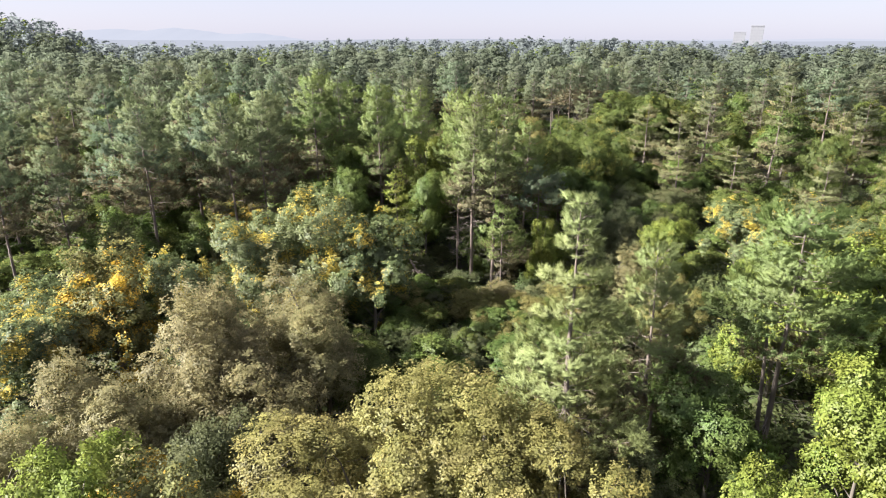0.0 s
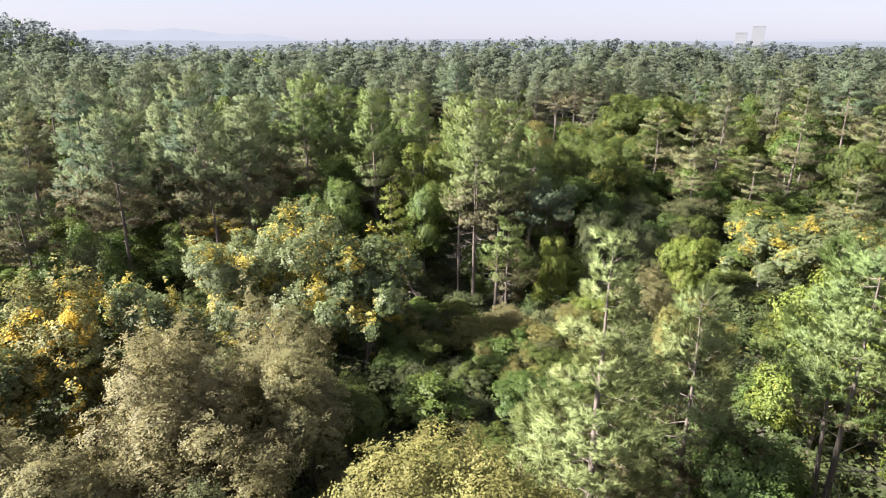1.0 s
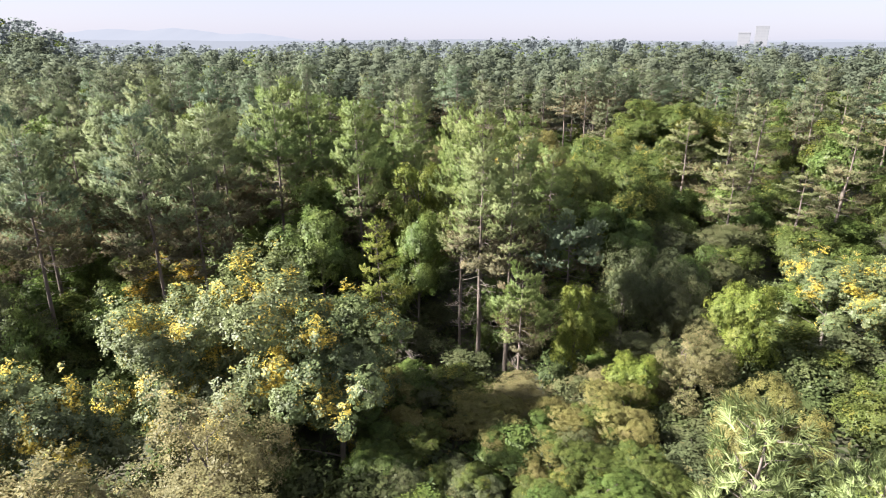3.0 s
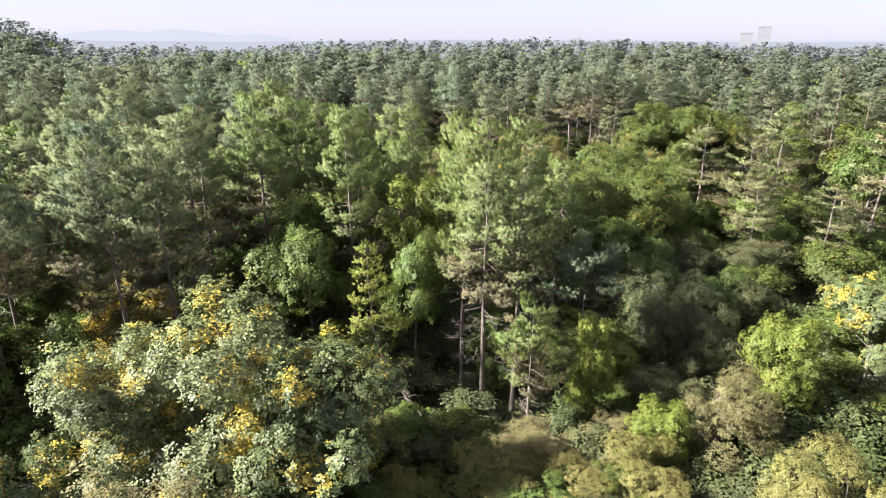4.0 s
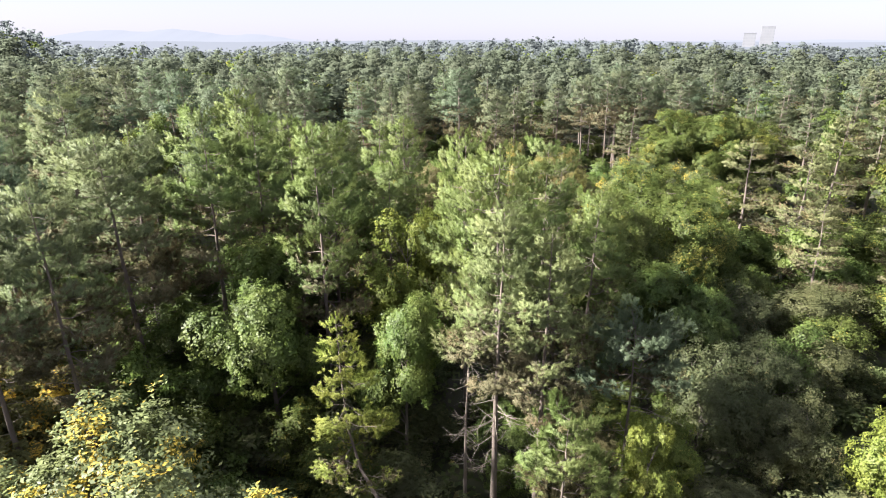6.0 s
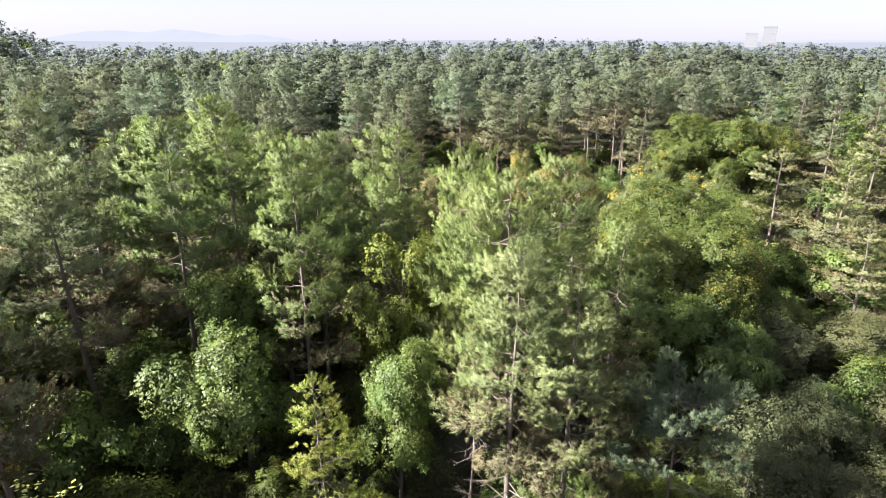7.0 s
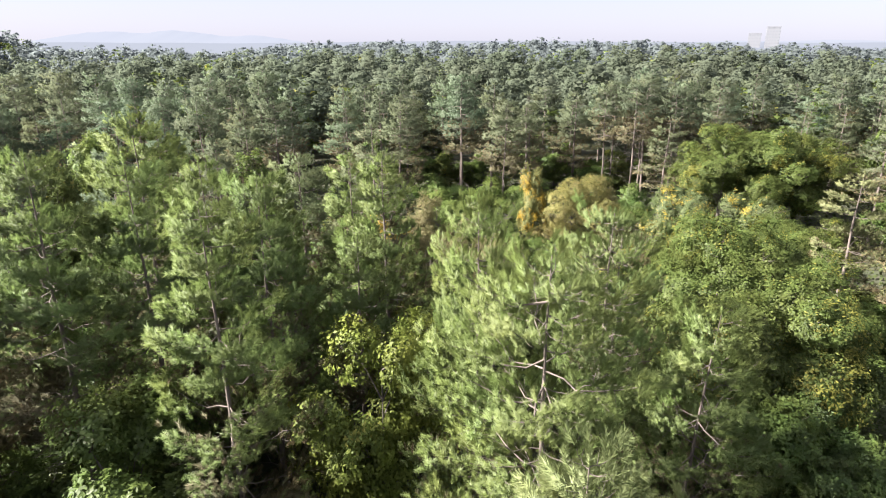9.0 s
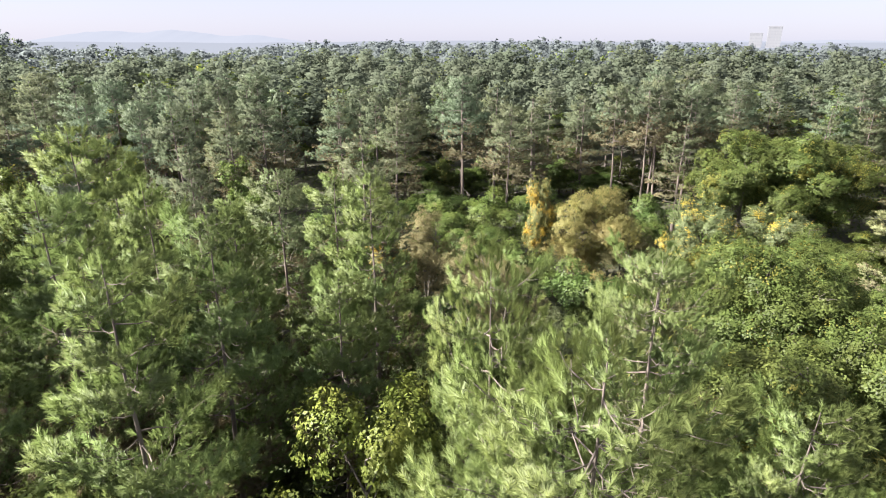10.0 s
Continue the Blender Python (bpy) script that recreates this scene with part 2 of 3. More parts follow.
# ---- trees ----
def pine(seed, height, bare, radius, needles, label, shape=0.8, shoots=1300, count=40, length=0.21, width=0.024, dead=8, upward=0.35, group="pines of the wood", bole=None, spread=0.62, whorls=8.0, reach=1.5,
         worn=0.2, thin=0.12, lift=0.4, forks=()):
    """bare: the share of the trunk below the crown; shape: above 1 a round head, below 1 a pointed one; worn: the share of the
    crown, from below, with tired brown needles; thin: the share of boughs that have broken off; lift: how far the shoots stand up; forks: leaning second stems."""
    rng = np.random.default_rng(seed)
    tree = tagged(new("pine_tree"), label, "pine tree", group)
    bole = stem(rng, height) if bole is None else np.array(bole, float)
    r0 = 0.0105 * height + 0.02
    trunk, dry = Soup(), Soup()
    trunk.tube(bole, r0 * (1 - 0.94 * np.linspace(0, 1, len(bole)) ** 0.9), 8)
    for z0, z1, dx, dy in forks:
        p0, p1 = on_stem(bole, z0 * height), on_stem(bole, z1 * height)
        trunk.tube([p0, p0 * 0.6 + p1 * 0.4 + np.array((dx, dy, 0)) * 0.6, p1 + np.array((dx, dy, 0))], [r0 * 0.7, r0 * 0.55, r0 * 0.3], 7)
    up = np.array((0, 0, 1.0))
    low = z = bare * height
    boughs, gap = [], (height - bare * height) / whorls
    while z < height * 0.985:
        k = (z - low) / (height - low)
        r = radius * ((1 - k) ** (1 / (shape * 1.6)) * 0.92 + 0.08) * min(1.0, 0.6 + 2.0 * k)
        first = rng.uniform(0, 2 * math.pi)
        for q in range(5):
            if rng.random() > thin:
                boughs.append((z + gap * rng.uniform(-0.45, 0.45), first + 2 * math.pi * (q + rng.uniform(-0.35, 0.35)) / 5, r * rng.uniform(0.55, 1.2), k))
        z += gap * rng.uniform(0.75, 1.25) * (1.2 - 0.5 * k)
    weight = sum(b[2] ** 1.35 for b in boughs)
    base, way, height_in = [], [], []
    for z, angle, r, k in boughs:
        p0 = on_stem(bole, z)
        flat = np.array((math.cos(angle), math.sin(angle), 0))
        across = np.array((-flat[1], flat[0], 0))
        rise = upward * (0.15 + 1.0 * k)
        t = np.linspace(0, 1, 6)
        pts = p0 + flat * r * t[:, None] + up * r * (rise * t ** 1.6 - 0.12 * np.sin(t * math.pi))[:, None]
        pts[1:] += rng.normal(0, 0.03 * r, (5, 3))
        trunk.tube(pts, np.linspace(0.008 + 0.008 * r, 0.005, 6), 4 if r > 1.5 else 3)
        # side twigs in a fan along the outer bough; the shoots stand up from their ends
        fans = max(2, int(2 + 2.6 * r))
        total = max(4, int(shoots * r ** 1.35 / weight))
        share = rng.dirichlet(np.full(fans + 1, 4.0))
        for q in range(fans + 1):
            s = 1.0 if q == 0 else 0.24 + 0.7 * (q - rng.uniform(0, 0.9)) / fans
            c = np.array([np.interp(s, t, pts[:, c]) for c in range(3)])
            turn = rng.uniform(-0.2, 0.2) if q == 0 else (1 if q % 2 else -1) * rng.uniform(0.45, 1.0)
            fan = flat * math.cos(turn) + across * math.sin(turn) + up * rng.uniform(0.0, 0.3)
            long = 0.12 * r + 0.1 if q == 0 else (0.16 + 0.62 * r * (1.08 - s)) * rng.uniform(0.75, 1.2)
            end = c + fan * long
            if q:
                trunk.tube([c, (c + end) / 2 - up * 0.03 * long, end], [0.007, 0.005, 0.003], 3)
            n = max(2, int(total * share[q]))
            v = rng.uniform(0, 1, (n, 1)) ** 0.55
            lateral = np.cross(fan, up)
            spot = c + fan * long * v + lateral * rng.normal(0, 0.14 + 0.05 * r, (n, 1)) + up * (np.abs(rng.normal(0, 0.11 + 0.04 * r, (n, 1))) - 0.08)
            base.append(spot)
            way.append(unit(fan * 0.7 + lateral * rng.normal(0, 0.45, (n, 1)) + up * (lift + 0.35 * k) + rng.normal(0, 0.33, (n, 3))))
            height_in.append(np.full(n, k) + (v[:, 0] - 0.8) * 0.25)
    for q in range(6):
        base.append(bole[-1:] + np.array([[math.cos(q * 1.2) * 0.16, math.sin(q * 1.2) * 0.16, -0.12 - 0.1 * (q > 0)]]) * (q > 0))
        way.append(unit(np.array([[math.cos(q * 1.2) * 0.45 * (q > 0), math.sin(q * 1.2) * 0.45 * (q > 0), 1.0]])))
        height_in.append(np.ones(1))
    for q in range(dead):
        z = height * rng.uniform(0.25 * bare + 0.08, bare + 0.03)
        angle = rng.uniform(0, 2 * math.pi)
        p0 = on_stem(bole, z)
        far = np.array((math.cos(angle), math.sin(angle), rng.uniform(-0.25, 0.15))) * radius * rng.uniform(0.25, 0.8)
        mid = p0 + far * 0.55 + rng.normal(0, 0.08, 3)
        dry.tube([p0, mid, p0 + far + rng.normal(0, 0.14, 3)], [0.020, 0.012, 0.004], 3)
        for w in range(3):
            dry.tube([mid, mid + far * 0.3 + rng.normal(0, 0.22, 3) * radius * 0.4], [0.008, 0.003], 3)
    stem_part = part("trunk", trunk, BARK, tree)
    if dead:
        tagged(part("deadwood", dry, DRYBARK, stem_part, "dry pale dead branches"), kind="stuff")
    base, way, height_in = np.concatenate(base), np.concatenate(way), np.concatenate(height_in)
    axis = np.array([on_stem(bole, z) for z in base[:, 2]])
    outward = unit(unit((base - axis) * np.array((1, 1, 0))) * 0.75 + way * 0.4 + up * 0.25)
    old = height_in + rng.normal(0, 0.10, len(base)) < worn
    for name, which, material in (("crown", ~old, needles), ("lower_foliage", old, NEEDLES_WORN)):
        if np.any(which):
            soup = Soup()
            blades(soup, rng, base[which], way[which], outward[which], count, length, width, length * reach, spread)
            last = part(name, soup, material, tree if name == "crown" else crown, "" if name == "crown" else "thin brownish lower foliage")
            crown = last if name == "crown" else crown
    return tree


def broadleaf(name, seed, height, bare, radius, leaf, material, label, category, size=0.16, number=9000, lobes=20, stems=1, lobe=0.36, bark=None, spread=0.42, wisp=0.0, group="", pointed=0.0):
    """A crown of leafy lobes on a trunk, or on several stems, with limbs into each lobe."""
    rng = np.random.default_rng(seed)
    tree = tagged(new(name), label, category, group)
    bark = bark or GREYBARK
    low = bare * height
    centre = np.array((0, 0, low + (height - low) * 0.5))
    half = np.array((radius, radius, (height - low) * 0.5))
    trunk, crown = Soup(), Soup()
    limbs = trunk
    foot = []
    for q in range(stems):
        angle = rng.uniform(0, 2 * math.pi)
        lean = 0 if stems == 1 else radius * rng.uniform(0.15, 0.5)
        bole = stem(rng, height * (0.78 if stems == 1 else rng.uniform(0.6, 0.85)), 0.03)
        k = bole[:, 2:3] / height
        bole[:, :2] += np.array((math.cos(angle), math.sin(angle))) * (0.12 * (stems > 1) + lean * k)
        r0 = (0.014 * height + 0.02) / (1 if stems == 1 else 1.7)
        trunk.tube(bole, r0 * (1 - 0.88 * np.linspace(0, 1, len(bole))), 7)
        foot.append(bole)
    places, sizes = [], []
    for q in range(lobes):
        d = unit(rng.normal(0, 1, 3) + np.array((0, 0, 0.35)))
        reach = rng.uniform(0.4, 1.08) if q else 0.1
        lr = lobe * radius * rng.uniform(0.45, 1.25)
        c = centre + d * half * reach
        narrow = 1 - pointed * max(0.0, d[2]) * 0.7
        c[:2] *= narrow
        c[2] = min(c[2], height - lr * 0.75)
        places.append(c)
        sizes.append(lr)
    weight = sum(s ** 2 for s in sizes)
    for c, lr in zip(places, sizes):
        bole = foot[rng.integers(0, stems)]
        p0 = on_stem(bole, min(max(low * 0.7, c[2] - lr - 0.35 * np.linalg.norm(c[:2])), bole[-1, 2]))
        mid = (p0 + c) / 2 + np.array((0, 0, 0.08 * radius)) + rng.normal(0, 0.05 * radius, 3)
        limbs.tube([p0, mid, c], [0.012 * radius + 0.012, 0.02, 0.008], 4)
        for w in range(3):
            limbs.tube([mid * 0.4 + c * 0.6, c + unit(rng.normal(0, 1, 3) + np.array((0, 0, 0.4))) * lr * 0.95], [0.014, 0.004], 3)
        # leaves gather in sprays at the twigs' ends
        per = 28
        n = max(6, int(number * lr ** 2 / weight / per))
        u = unit(rng.normal(0, 1, (n, 3)) + np.array((0, 0, 0.3)))
        tips = c + u * lr * (1.2 - rng.uniform(0, 1, (n, 1)) ** 1.3 * 0.62) * np.array((1, 1, 0.92))
        if wisp:
            tips[:, 2] += rng.exponential(wisp, n) * np.maximum(u[:, 2], 0)
        fan = 0.36 * math.sqrt(4 * math.pi * lr ** 2 / n)
        u = np.repeat(unit(u + rng.normal(0, 0.35, (n, 3))), per, 0)
        at = rng.normal(0, fan, (n * per, 3))
        at -= u * np.sum(at * u, 1, keepdims=True) * 0.55
        at = np.repeat(tips, per, 0) + at
        whole = unit((at - centre) / half)
        leaves(crown, rng, at, unit(u * 0.65 + whole * 0.5), size, spread)
    part("trunk", trunk, bark, tree)
    part("crown", crown, material, tree)
    return tree


def put(model, x, y, height, width, turn, own_height, own_radius, ground=None, lean=0.0):
    """A copy of a model tree, of that height and crown radius, at x, y."""
    z = lie(x, y) - 0.05 if ground is None else ground
    k, w = height / own_height, width / own_radius
    return copy_thing(model, pose(x, y, z, lean, 0, turn) @ Matrix.Diagonal((w, w, k, 1)))


def lie(x, y):
    """The height of the ground."""
    rise = 5.0 / (1 + math.exp(-(y - 205) / 28)) * (1 - 0.55 / (1 + math.exp(-(x - 0.42 * y + 5) / 25))) * (1 - 0.7 / (1 + math.exp((x + 0.255 * y) / 7)))
    rise *= 1 + 0.16 * math.sin(x * 0.045 + 0.6) * math.sin(y * 0.03)
    hill = 16 * math.exp(-((x + 178) / 40) ** 2 - ((y - 225) / 55) ** 2)
    beyond = -8 / (1 + math.exp(-(y - 470) / 60))
    return rise + hill + beyond + 0.5 * math.sin(x * 0.11 + 1) * math.sin(y * 0.083)


# ---- ground ----
def ground_sheet():
    xs = np.concatenate([np.linspace(-4800, -320, 14), np.arange(-300, 301, 10), np.linspace(320, 4800, 14)])
    ys = np.concatenate([np.linspace(-4800, -80, 12), np.arange(-60, 521, 8), np.linspace(560, 4900, 20)])
    v = [(x, y, lie(x, y) if abs(x) < 310 and y < 600 else lie(max(-310, min(310, x)), min(y, 600))) for y in ys for x in xs]
    w = len(xs)
    f = [(j * w + i, j * w + i + 1, (j + 1) * w + i + 1, (j + 1) * w + i) for j in range(len(ys) - 1) for i in range(w - 1)]
    me = bpy.data.meshes.new("ground")
    me.from_pydata(v, [], f)
    me.materials.append(SOIL)
    return tagged(new("ground", me), "dark forest floor of soil, moss and fallen leaves", "ground", kind="structure")


ground_sheet()

# ---- model trees: kinds that recur, each placed by copies ----
spare = random.Random(5)
MODELS = {}


def model(key, tree, height, radius):
    MODELS.setdefault(key, []).append((tree, height, radius))


PINE_LABEL = "tall pine with reddish bare trunk and grey-green needle tufts"
for n in range(4):
    model("pine", pine(11 + n, 15, 0.36 + 0.05 * n, 2.8, NEEDLES, PINE_LABEL, 0.85 + 0.17 * n, 3600, 24, 0.17, 0.026, 14, worn=0.30, reach=1.2, whorls=9), 15, 2.8)
for n in range(3):
    model("blue pine", pine(21 + n, 15, 0.36 + 0.07 * n, 2.8, NEEDLES_BLUE, "tall pine with dense blue-green needle tufts", 0.85 + 0.2 * n, 3600, 24, 0.17, 0.026, 14, reach=1.2, whorls=9), 15, 2.8)
model("dull pine", pine(31, 15, 0.35, 2.6, NEEDLES_DULL, "thin-crowned pine with tired olive needles and dead twigs", 1.1, 2500, 24, 0.17, 0.026, 26, worn=0.32, thin=0.12, reach=1.2), 15, 2.6)
model("young pine", pine(41, 12, 0.24, 2.3, NEEDLES_YOUNG, "young pointed pine with pale green upright shoots", 0.5, 3800, 40, 0.16, 0.016, 10, reach=1.2, upward=0.35, spread=0.62, whorls=13, worn=0.05, lift=0.55), 12, 2.3)
model("young pine", pine(42, 12, 0.42, 2.3, NEEDLES_YOUNG, "young pine with pale green round crown and brown twigs below", 0.95, 3000, 40, 0.16, 0.016, 20, reach=1.2, upward=0.40, spread=0.62, whorls=10, worn=0.25, forks=((0.1, 0.5, 0.5, 0.2),)), 12, 2.3)
model("young pine", pine(43, 12, 0.52, 2.3, NEEDLES_FRESH, "tall light green pine on two bare leaning trunks", 1.2, 3800, 40, 0.16, 0.016, 12, reach=1.2, upward=0.40, spread=0.62, whorls=10, worn=0.05, forks=((0.02, 0.6, -0.5, 0.3),)), 12, 2.3)
for n in range(3):
    model("close pine", pine(35 + n, 15, 0.36 + 0.05 * n, 3.0, NEEDLES_FRESH, PINE_LABEL, 0.85 + 0.15 * n, 3900, 40, 0.165, 0.016, 16, reach=1.2, worn=0.18, whorls=9.5), 15, 3.0)
for n in range(2):
    model("maple", broadleaf("broadleaf_tree", 51 + n, 9, 0.04, 2.8, None, GREEN, "dark green broadleaf tree with dense leafy crown", "tree", 0.085, 56000, 26, group="broadleaf trees of the wood"), 9, 2.8)
for n in range(2):
    model("bright", broadleaf("broadleaf_tree", 61 + n, 9, 0.04, 2.8, None, BRIGHT, "bright green broadleaf tree with sunlit leaves", "tree", 0.095, 46000, 26, group="broadleaf trees of the wood"), 9, 2.8)
for n in range(2):
    model("oak", broadleaf("broadleaf_tree", 71 + n, 11, 0.06, 3.6, None, OAK, "broad green tree with yellowing crown", "tree", 0.080, 90000, 34, lobe=0.30, group="broadleaf trees of the wood"), 11, 3.6)
for n in range(2):
    model("turning", broadleaf("maple_tree", 81 + n, 9, 0.02, 3.0, None, TURNING, "maple with grey-green leaves turning yellow in patches", "maple tree", 0.078, 76000, 30, lobe=0.30, wisp=0.3, group="maples turning colour"), 9, 3.0)
model("orange", broadleaf("maple_tree", 91, 8, 0.02, 2.5, None, ORANGE, "maple with leaves turning orange and yellow", "maple tree", 0.085, 48000, 26, lobe=0.32, wisp=0.3, group="maples turning colour"), 8, 2.5)
for n in range(2):
    model("sallow", broadleaf("sallow_tree", 101 + n, 8.5, 0.05, 3.2, None, SALLOW, "round sallow with pale olive-yellow leaves", "willow tree", 0.062, 95000, 36, 4, 0.31, group="sallows"), 8.5, 3.2)
for n in range(3):
    model("birch", broadleaf("birch_tree", 111 + n, 8, 0.04, 2.2, None, BIRCH, "thin-leaved birch with greyish olive-brown foliage", "birch tree", 0.056, 58000, 30, 4, 0.34, wisp=0.45, group="birches of the thicket", pointed=0.35), 8, 2.2)
for n in range(2):
    model("grey", broadleaf("willow_bush", 121 + n, 6, 0.03, 2.3, None, GREYLEAF, "grey-green willow bush with fine leaves", "bush", 0.065, 40000, 26, 4, 0.36, wisp=0.12, group="willow bushes"), 6, 2.3)
for n in range(2):
    model("shrub", broadleaf("shrub", 131 + n, 3, 0.02, 1.9, None, SHRUB, "low dark green shrub of the undergrowth", "shrub", 0.17, 3400, 14, 4, 0.42, group="shrubs of the undergrowth"), 3, 1.9)
for n in range(2):
    model("brush pine", pine(39 + 60 * n, 15, 0.36, 3.2, NEEDLES_FRESH, "pine with broad rounded head of long bright green brushes", 1.5, 4200, 70, 0.165, 0.0095, 14, spread=0.55, upward=0.32, whorls=13, reach=1.1, worn=0.08, thin=0.03, lift=0.7), 15, 3.2)
for n in range(2):
    model("slim pine", pine(45 + n, 14.3, 0.54 - 0.04 * n, 1.9, NEEDLES_PALE, "slender pine with bare pink-grey trunk and pale crown", 1.0 + 0.2 * n, 2500, 40, 0.155, 0.016, 30, reach=1.2, whorls=9.5, upward=0.3, worn=0.3), 14.3, 1.9)
model("low pine", pine(58, 8, 0.48, 1.8, NEEDLES_FRESH, "low crooked pine with bright green crown on a bare stem", 1.6, 1500, 44, 0.16, 0.016, 14, reach=1.2, whorls=5.5, upward=0.3, thin=0.15, worn=0.15), 8, 1.8)
model("umbrella pine", pine(47, 9.8, 0.70, 2.3, NEEDLES_BLUE, "flat-topped pine with umbrella crown on a bare trunk", 2.2, 1700, 40, 0.16, 0.016, 20, reach=1.2, whorls=4.5, upward=0.3, worn=0.1), 9.8, 2.3)
for n in range(2):
    model("tall pine", pine(55 + n, 15, 0.58, 3.0, NEEDLES_MID_HAZED, "tall pine of a stand with bare reddish trunks", 1.5, 1700, 16, 0.20, 0.042, 18, reach=1.2, whorls=6.5, worn=0.3), 15, 3.0)
for n in range(2):
    model("low maple", broadleaf("broadleaf_tree", 271 + n, 6, 0.03, 2.2, None, GREEN, "low green broadleaf tree under the pines", "tree", 0.105, 17000, 22, group="broadleaf trees of the wood"), 6, 2.2)
model("low oak", broadleaf("broadleaf_tree", 275, 6, 0.03, 2.2, None, OAK, "low yellowing broadleaf tree under the pines", "tree", 0.105, 17000, 22, group="broadleaf trees of the wood"), 6, 2.2)
taken = []


def plant(key, x, y, top, radius, which=None):
    """A tree of a kind, its crown reaching up to the height top."""
    choice = MODELS[key][spare.randrange(len(MODELS[key])) if which is None else which]
    taken.append((x, y, radius))
    return put(choice[0], x, y, top - lie(x, y), radius, spare.uniform(0, 360), choice[1], choice[2], lean=spare.uniform(-2.5, 2.5))


# ---- thicket and trees of the near edge ----
plant("sallow", 0.6, 17.6, 8.6, 3.9)
plant("sallow", -3.2, 15.8, 7.9, 3.6)
plant("sallow", 3.6, 15.2, 7.7, 3.2)
plant("sallow", -6.0, 13.2, 7.0, 2.9)
plant("bright", -10.6, 13.6, 9.3, 2.0)
plant("orange", -8.6, 14.6, 8.2, 2.1)
plant("birch", -14.7, 21.2, 7.6, 2.6)
plant("birch", -10.6, 23.8, 8.9, 2.9)
plant("birch", -8.6, 30.6, 8.2, 2.9)
plant("birch", -6.3, 26.6, 7.3, 2.8)
plant("birch", -12.6, 20.0, 7.0, 2.6)
plant("birch", -16.8, 18.6, 6.2, 2.6)
plant("birch", -8.4, 22.4, 6.8, 2.8)
plant("grey", -9.2, 19.4, 5.8, 2.2)
plant("birch", -11.4, 26.4, 8.3, 2.8)
plant("oak", -4.6, 28.2, 5.4, 1.9)
plant("orange", -18.2, 29.4, 8.9, 3.2)
plant("turning", -20.8, 26.6, 7.2, 3.2)
plant("turning", -15.4, 32.6, 7.9, 3.0)
plant("turning", -23.2, 29.8, 7.0, 3.2)
plant("turning", -8.7, 38.3, 9.9, 3.9)
plant("turning", -4.7, 36.6, 8.9, 3.2)
plant("turning", -12.4, 38.4, 8.6, 3.5)
plant("orange", -16.8, 47.0, 7.2, 3.2)
plant("grey", -24.2, 42.2, 7.0, 2.3)
plant("young pine", 4.9, 19.9, 14.6, 3.4, 0)
plant("young pine", 9.0, 22.1, 12.3, 2.4, 1)
plant("young pine", 14.4, 22.0, 13.8, 2.8, 2)
plant("maple", 10.4, 25.2, 4.2, 2.0)
plant("birch", 8.0, 24.6, 3.6, 1.8)
plant("bright", 18.4, 29.0, 9.8, 2.9)
plant("bright", 21.6, 26.0, 11.0, 3.2)
plant("bright", 15.4, 17.8, 9.2, 2.4)
plant("bright", 10.0, 14.0, 8.0, 1.9)
plant("maple", 11.5, 20.9, 7.9, 2.5)
plant("grey", 7.2, 18.2, 5.2, 1.9)
# ---- the clearing and its bushes ----
plant("oak", 6.1, 35.1, 3.1, 1.8)
plant("birch", 4.4, 40.4, 2.9, 2.4)
plant("sallow", 2.6, 38.0, 3.3, 2.1)
plant("sallow", 5.8, 38.2, 3.1, 2.0)
plant("sallow", 9.2, 38.4, 3.5, 2.1)
plant("grey", 1.2, 34.2, 2.2, 1.5)
low = random.Random(77)
for n in range(44):
    kind = low.choice(("grey", "grey", "sallow", "oak", "oak", "maple"))
    x, y, z = -3.4 + 2.6 * (n % 6) + low.uniform(-0.9, 0.9), 23.5 + 2.4 * (n // 6) + low.uniform(-0.9, 0.9), low.uniform(1.7, 3.4)
    plant(kind, x, y, lie(x, y) + z, low.uniform(0.42, 0.52) * z)
plant("grey", 2.0, 40.6, 1.8, 1.6)
plant("bright", 10.6, 40.8, 4.1, 1.5)
plant("birch", 13.7, 41.3, 5.3, 2.1)
plant("bright", 17.8, 44.0, 7.0, 1.9)
plant("sallow", 14.6, 35.0, 5.6, 2.2)
plant("grey", 15.4, 48.0, 5.4, 2.0)
plant("grey", 12.5, 50.0, 6.8, 2.2)
plant("grey", 16.7, 52.6, 5.7, 2.2)
plant("grey", 19.0, 60.0, 5.4, 3.0)
plant("grey", 24.6, 61.0, 5.0, 3.2)
plant("grey", 20.8, 55.0, 4.6, 2.6)
plant("turning", 25.6, 48.4, 7.0, 3.0)
plant("turning", 28.2, 46.0, 7.8, 3.3)
plant("turning", 30.4, 43.0, 7.2, 3.2)
plant("bright", 7.9, 44.0, 6.7, 1.25)
plant("low pine", 4.5, 43.4, 7.8, 1.75)
# ---- central pines and their neighbours ----
plant("slim pine", 2.4, 46.4, 14.3, 1.9, 0)
plant("slim pine", 4.1, 46.2, 13.6, 2.0, 1)
plant("brush pine", 2.8, 51.4, 15.7, 3.4, 0)
plant("brush pine", 1.5, 55.0, 15.5, 2.3, 1)
plant("brush pine", 5.8, 57.8, 14.7, 2.9, 1)
plant("close pine", 7.6, 54.6, 13.0, 2.6)
plant("umbrella pine", 7.8, 46.4, 9.8, 2.3)
plant("maple", -8.5, 52.8, 10.6, 3.1)
plant("maple", -1.6, 50.6, 9.2, 2.1)
plant("bright", -1.8, 56.8, 11.0, 2.5)
plant("oak", 12.4, 60.6, 12.0, 4.0)
plant("oak", 15.6, 63.2, 10.4, 3.8)
plant("oak", 14.6, 67.6, 11.4, 3.9)
plant("oak", 19.2, 69.8, 9.6, 3.7)
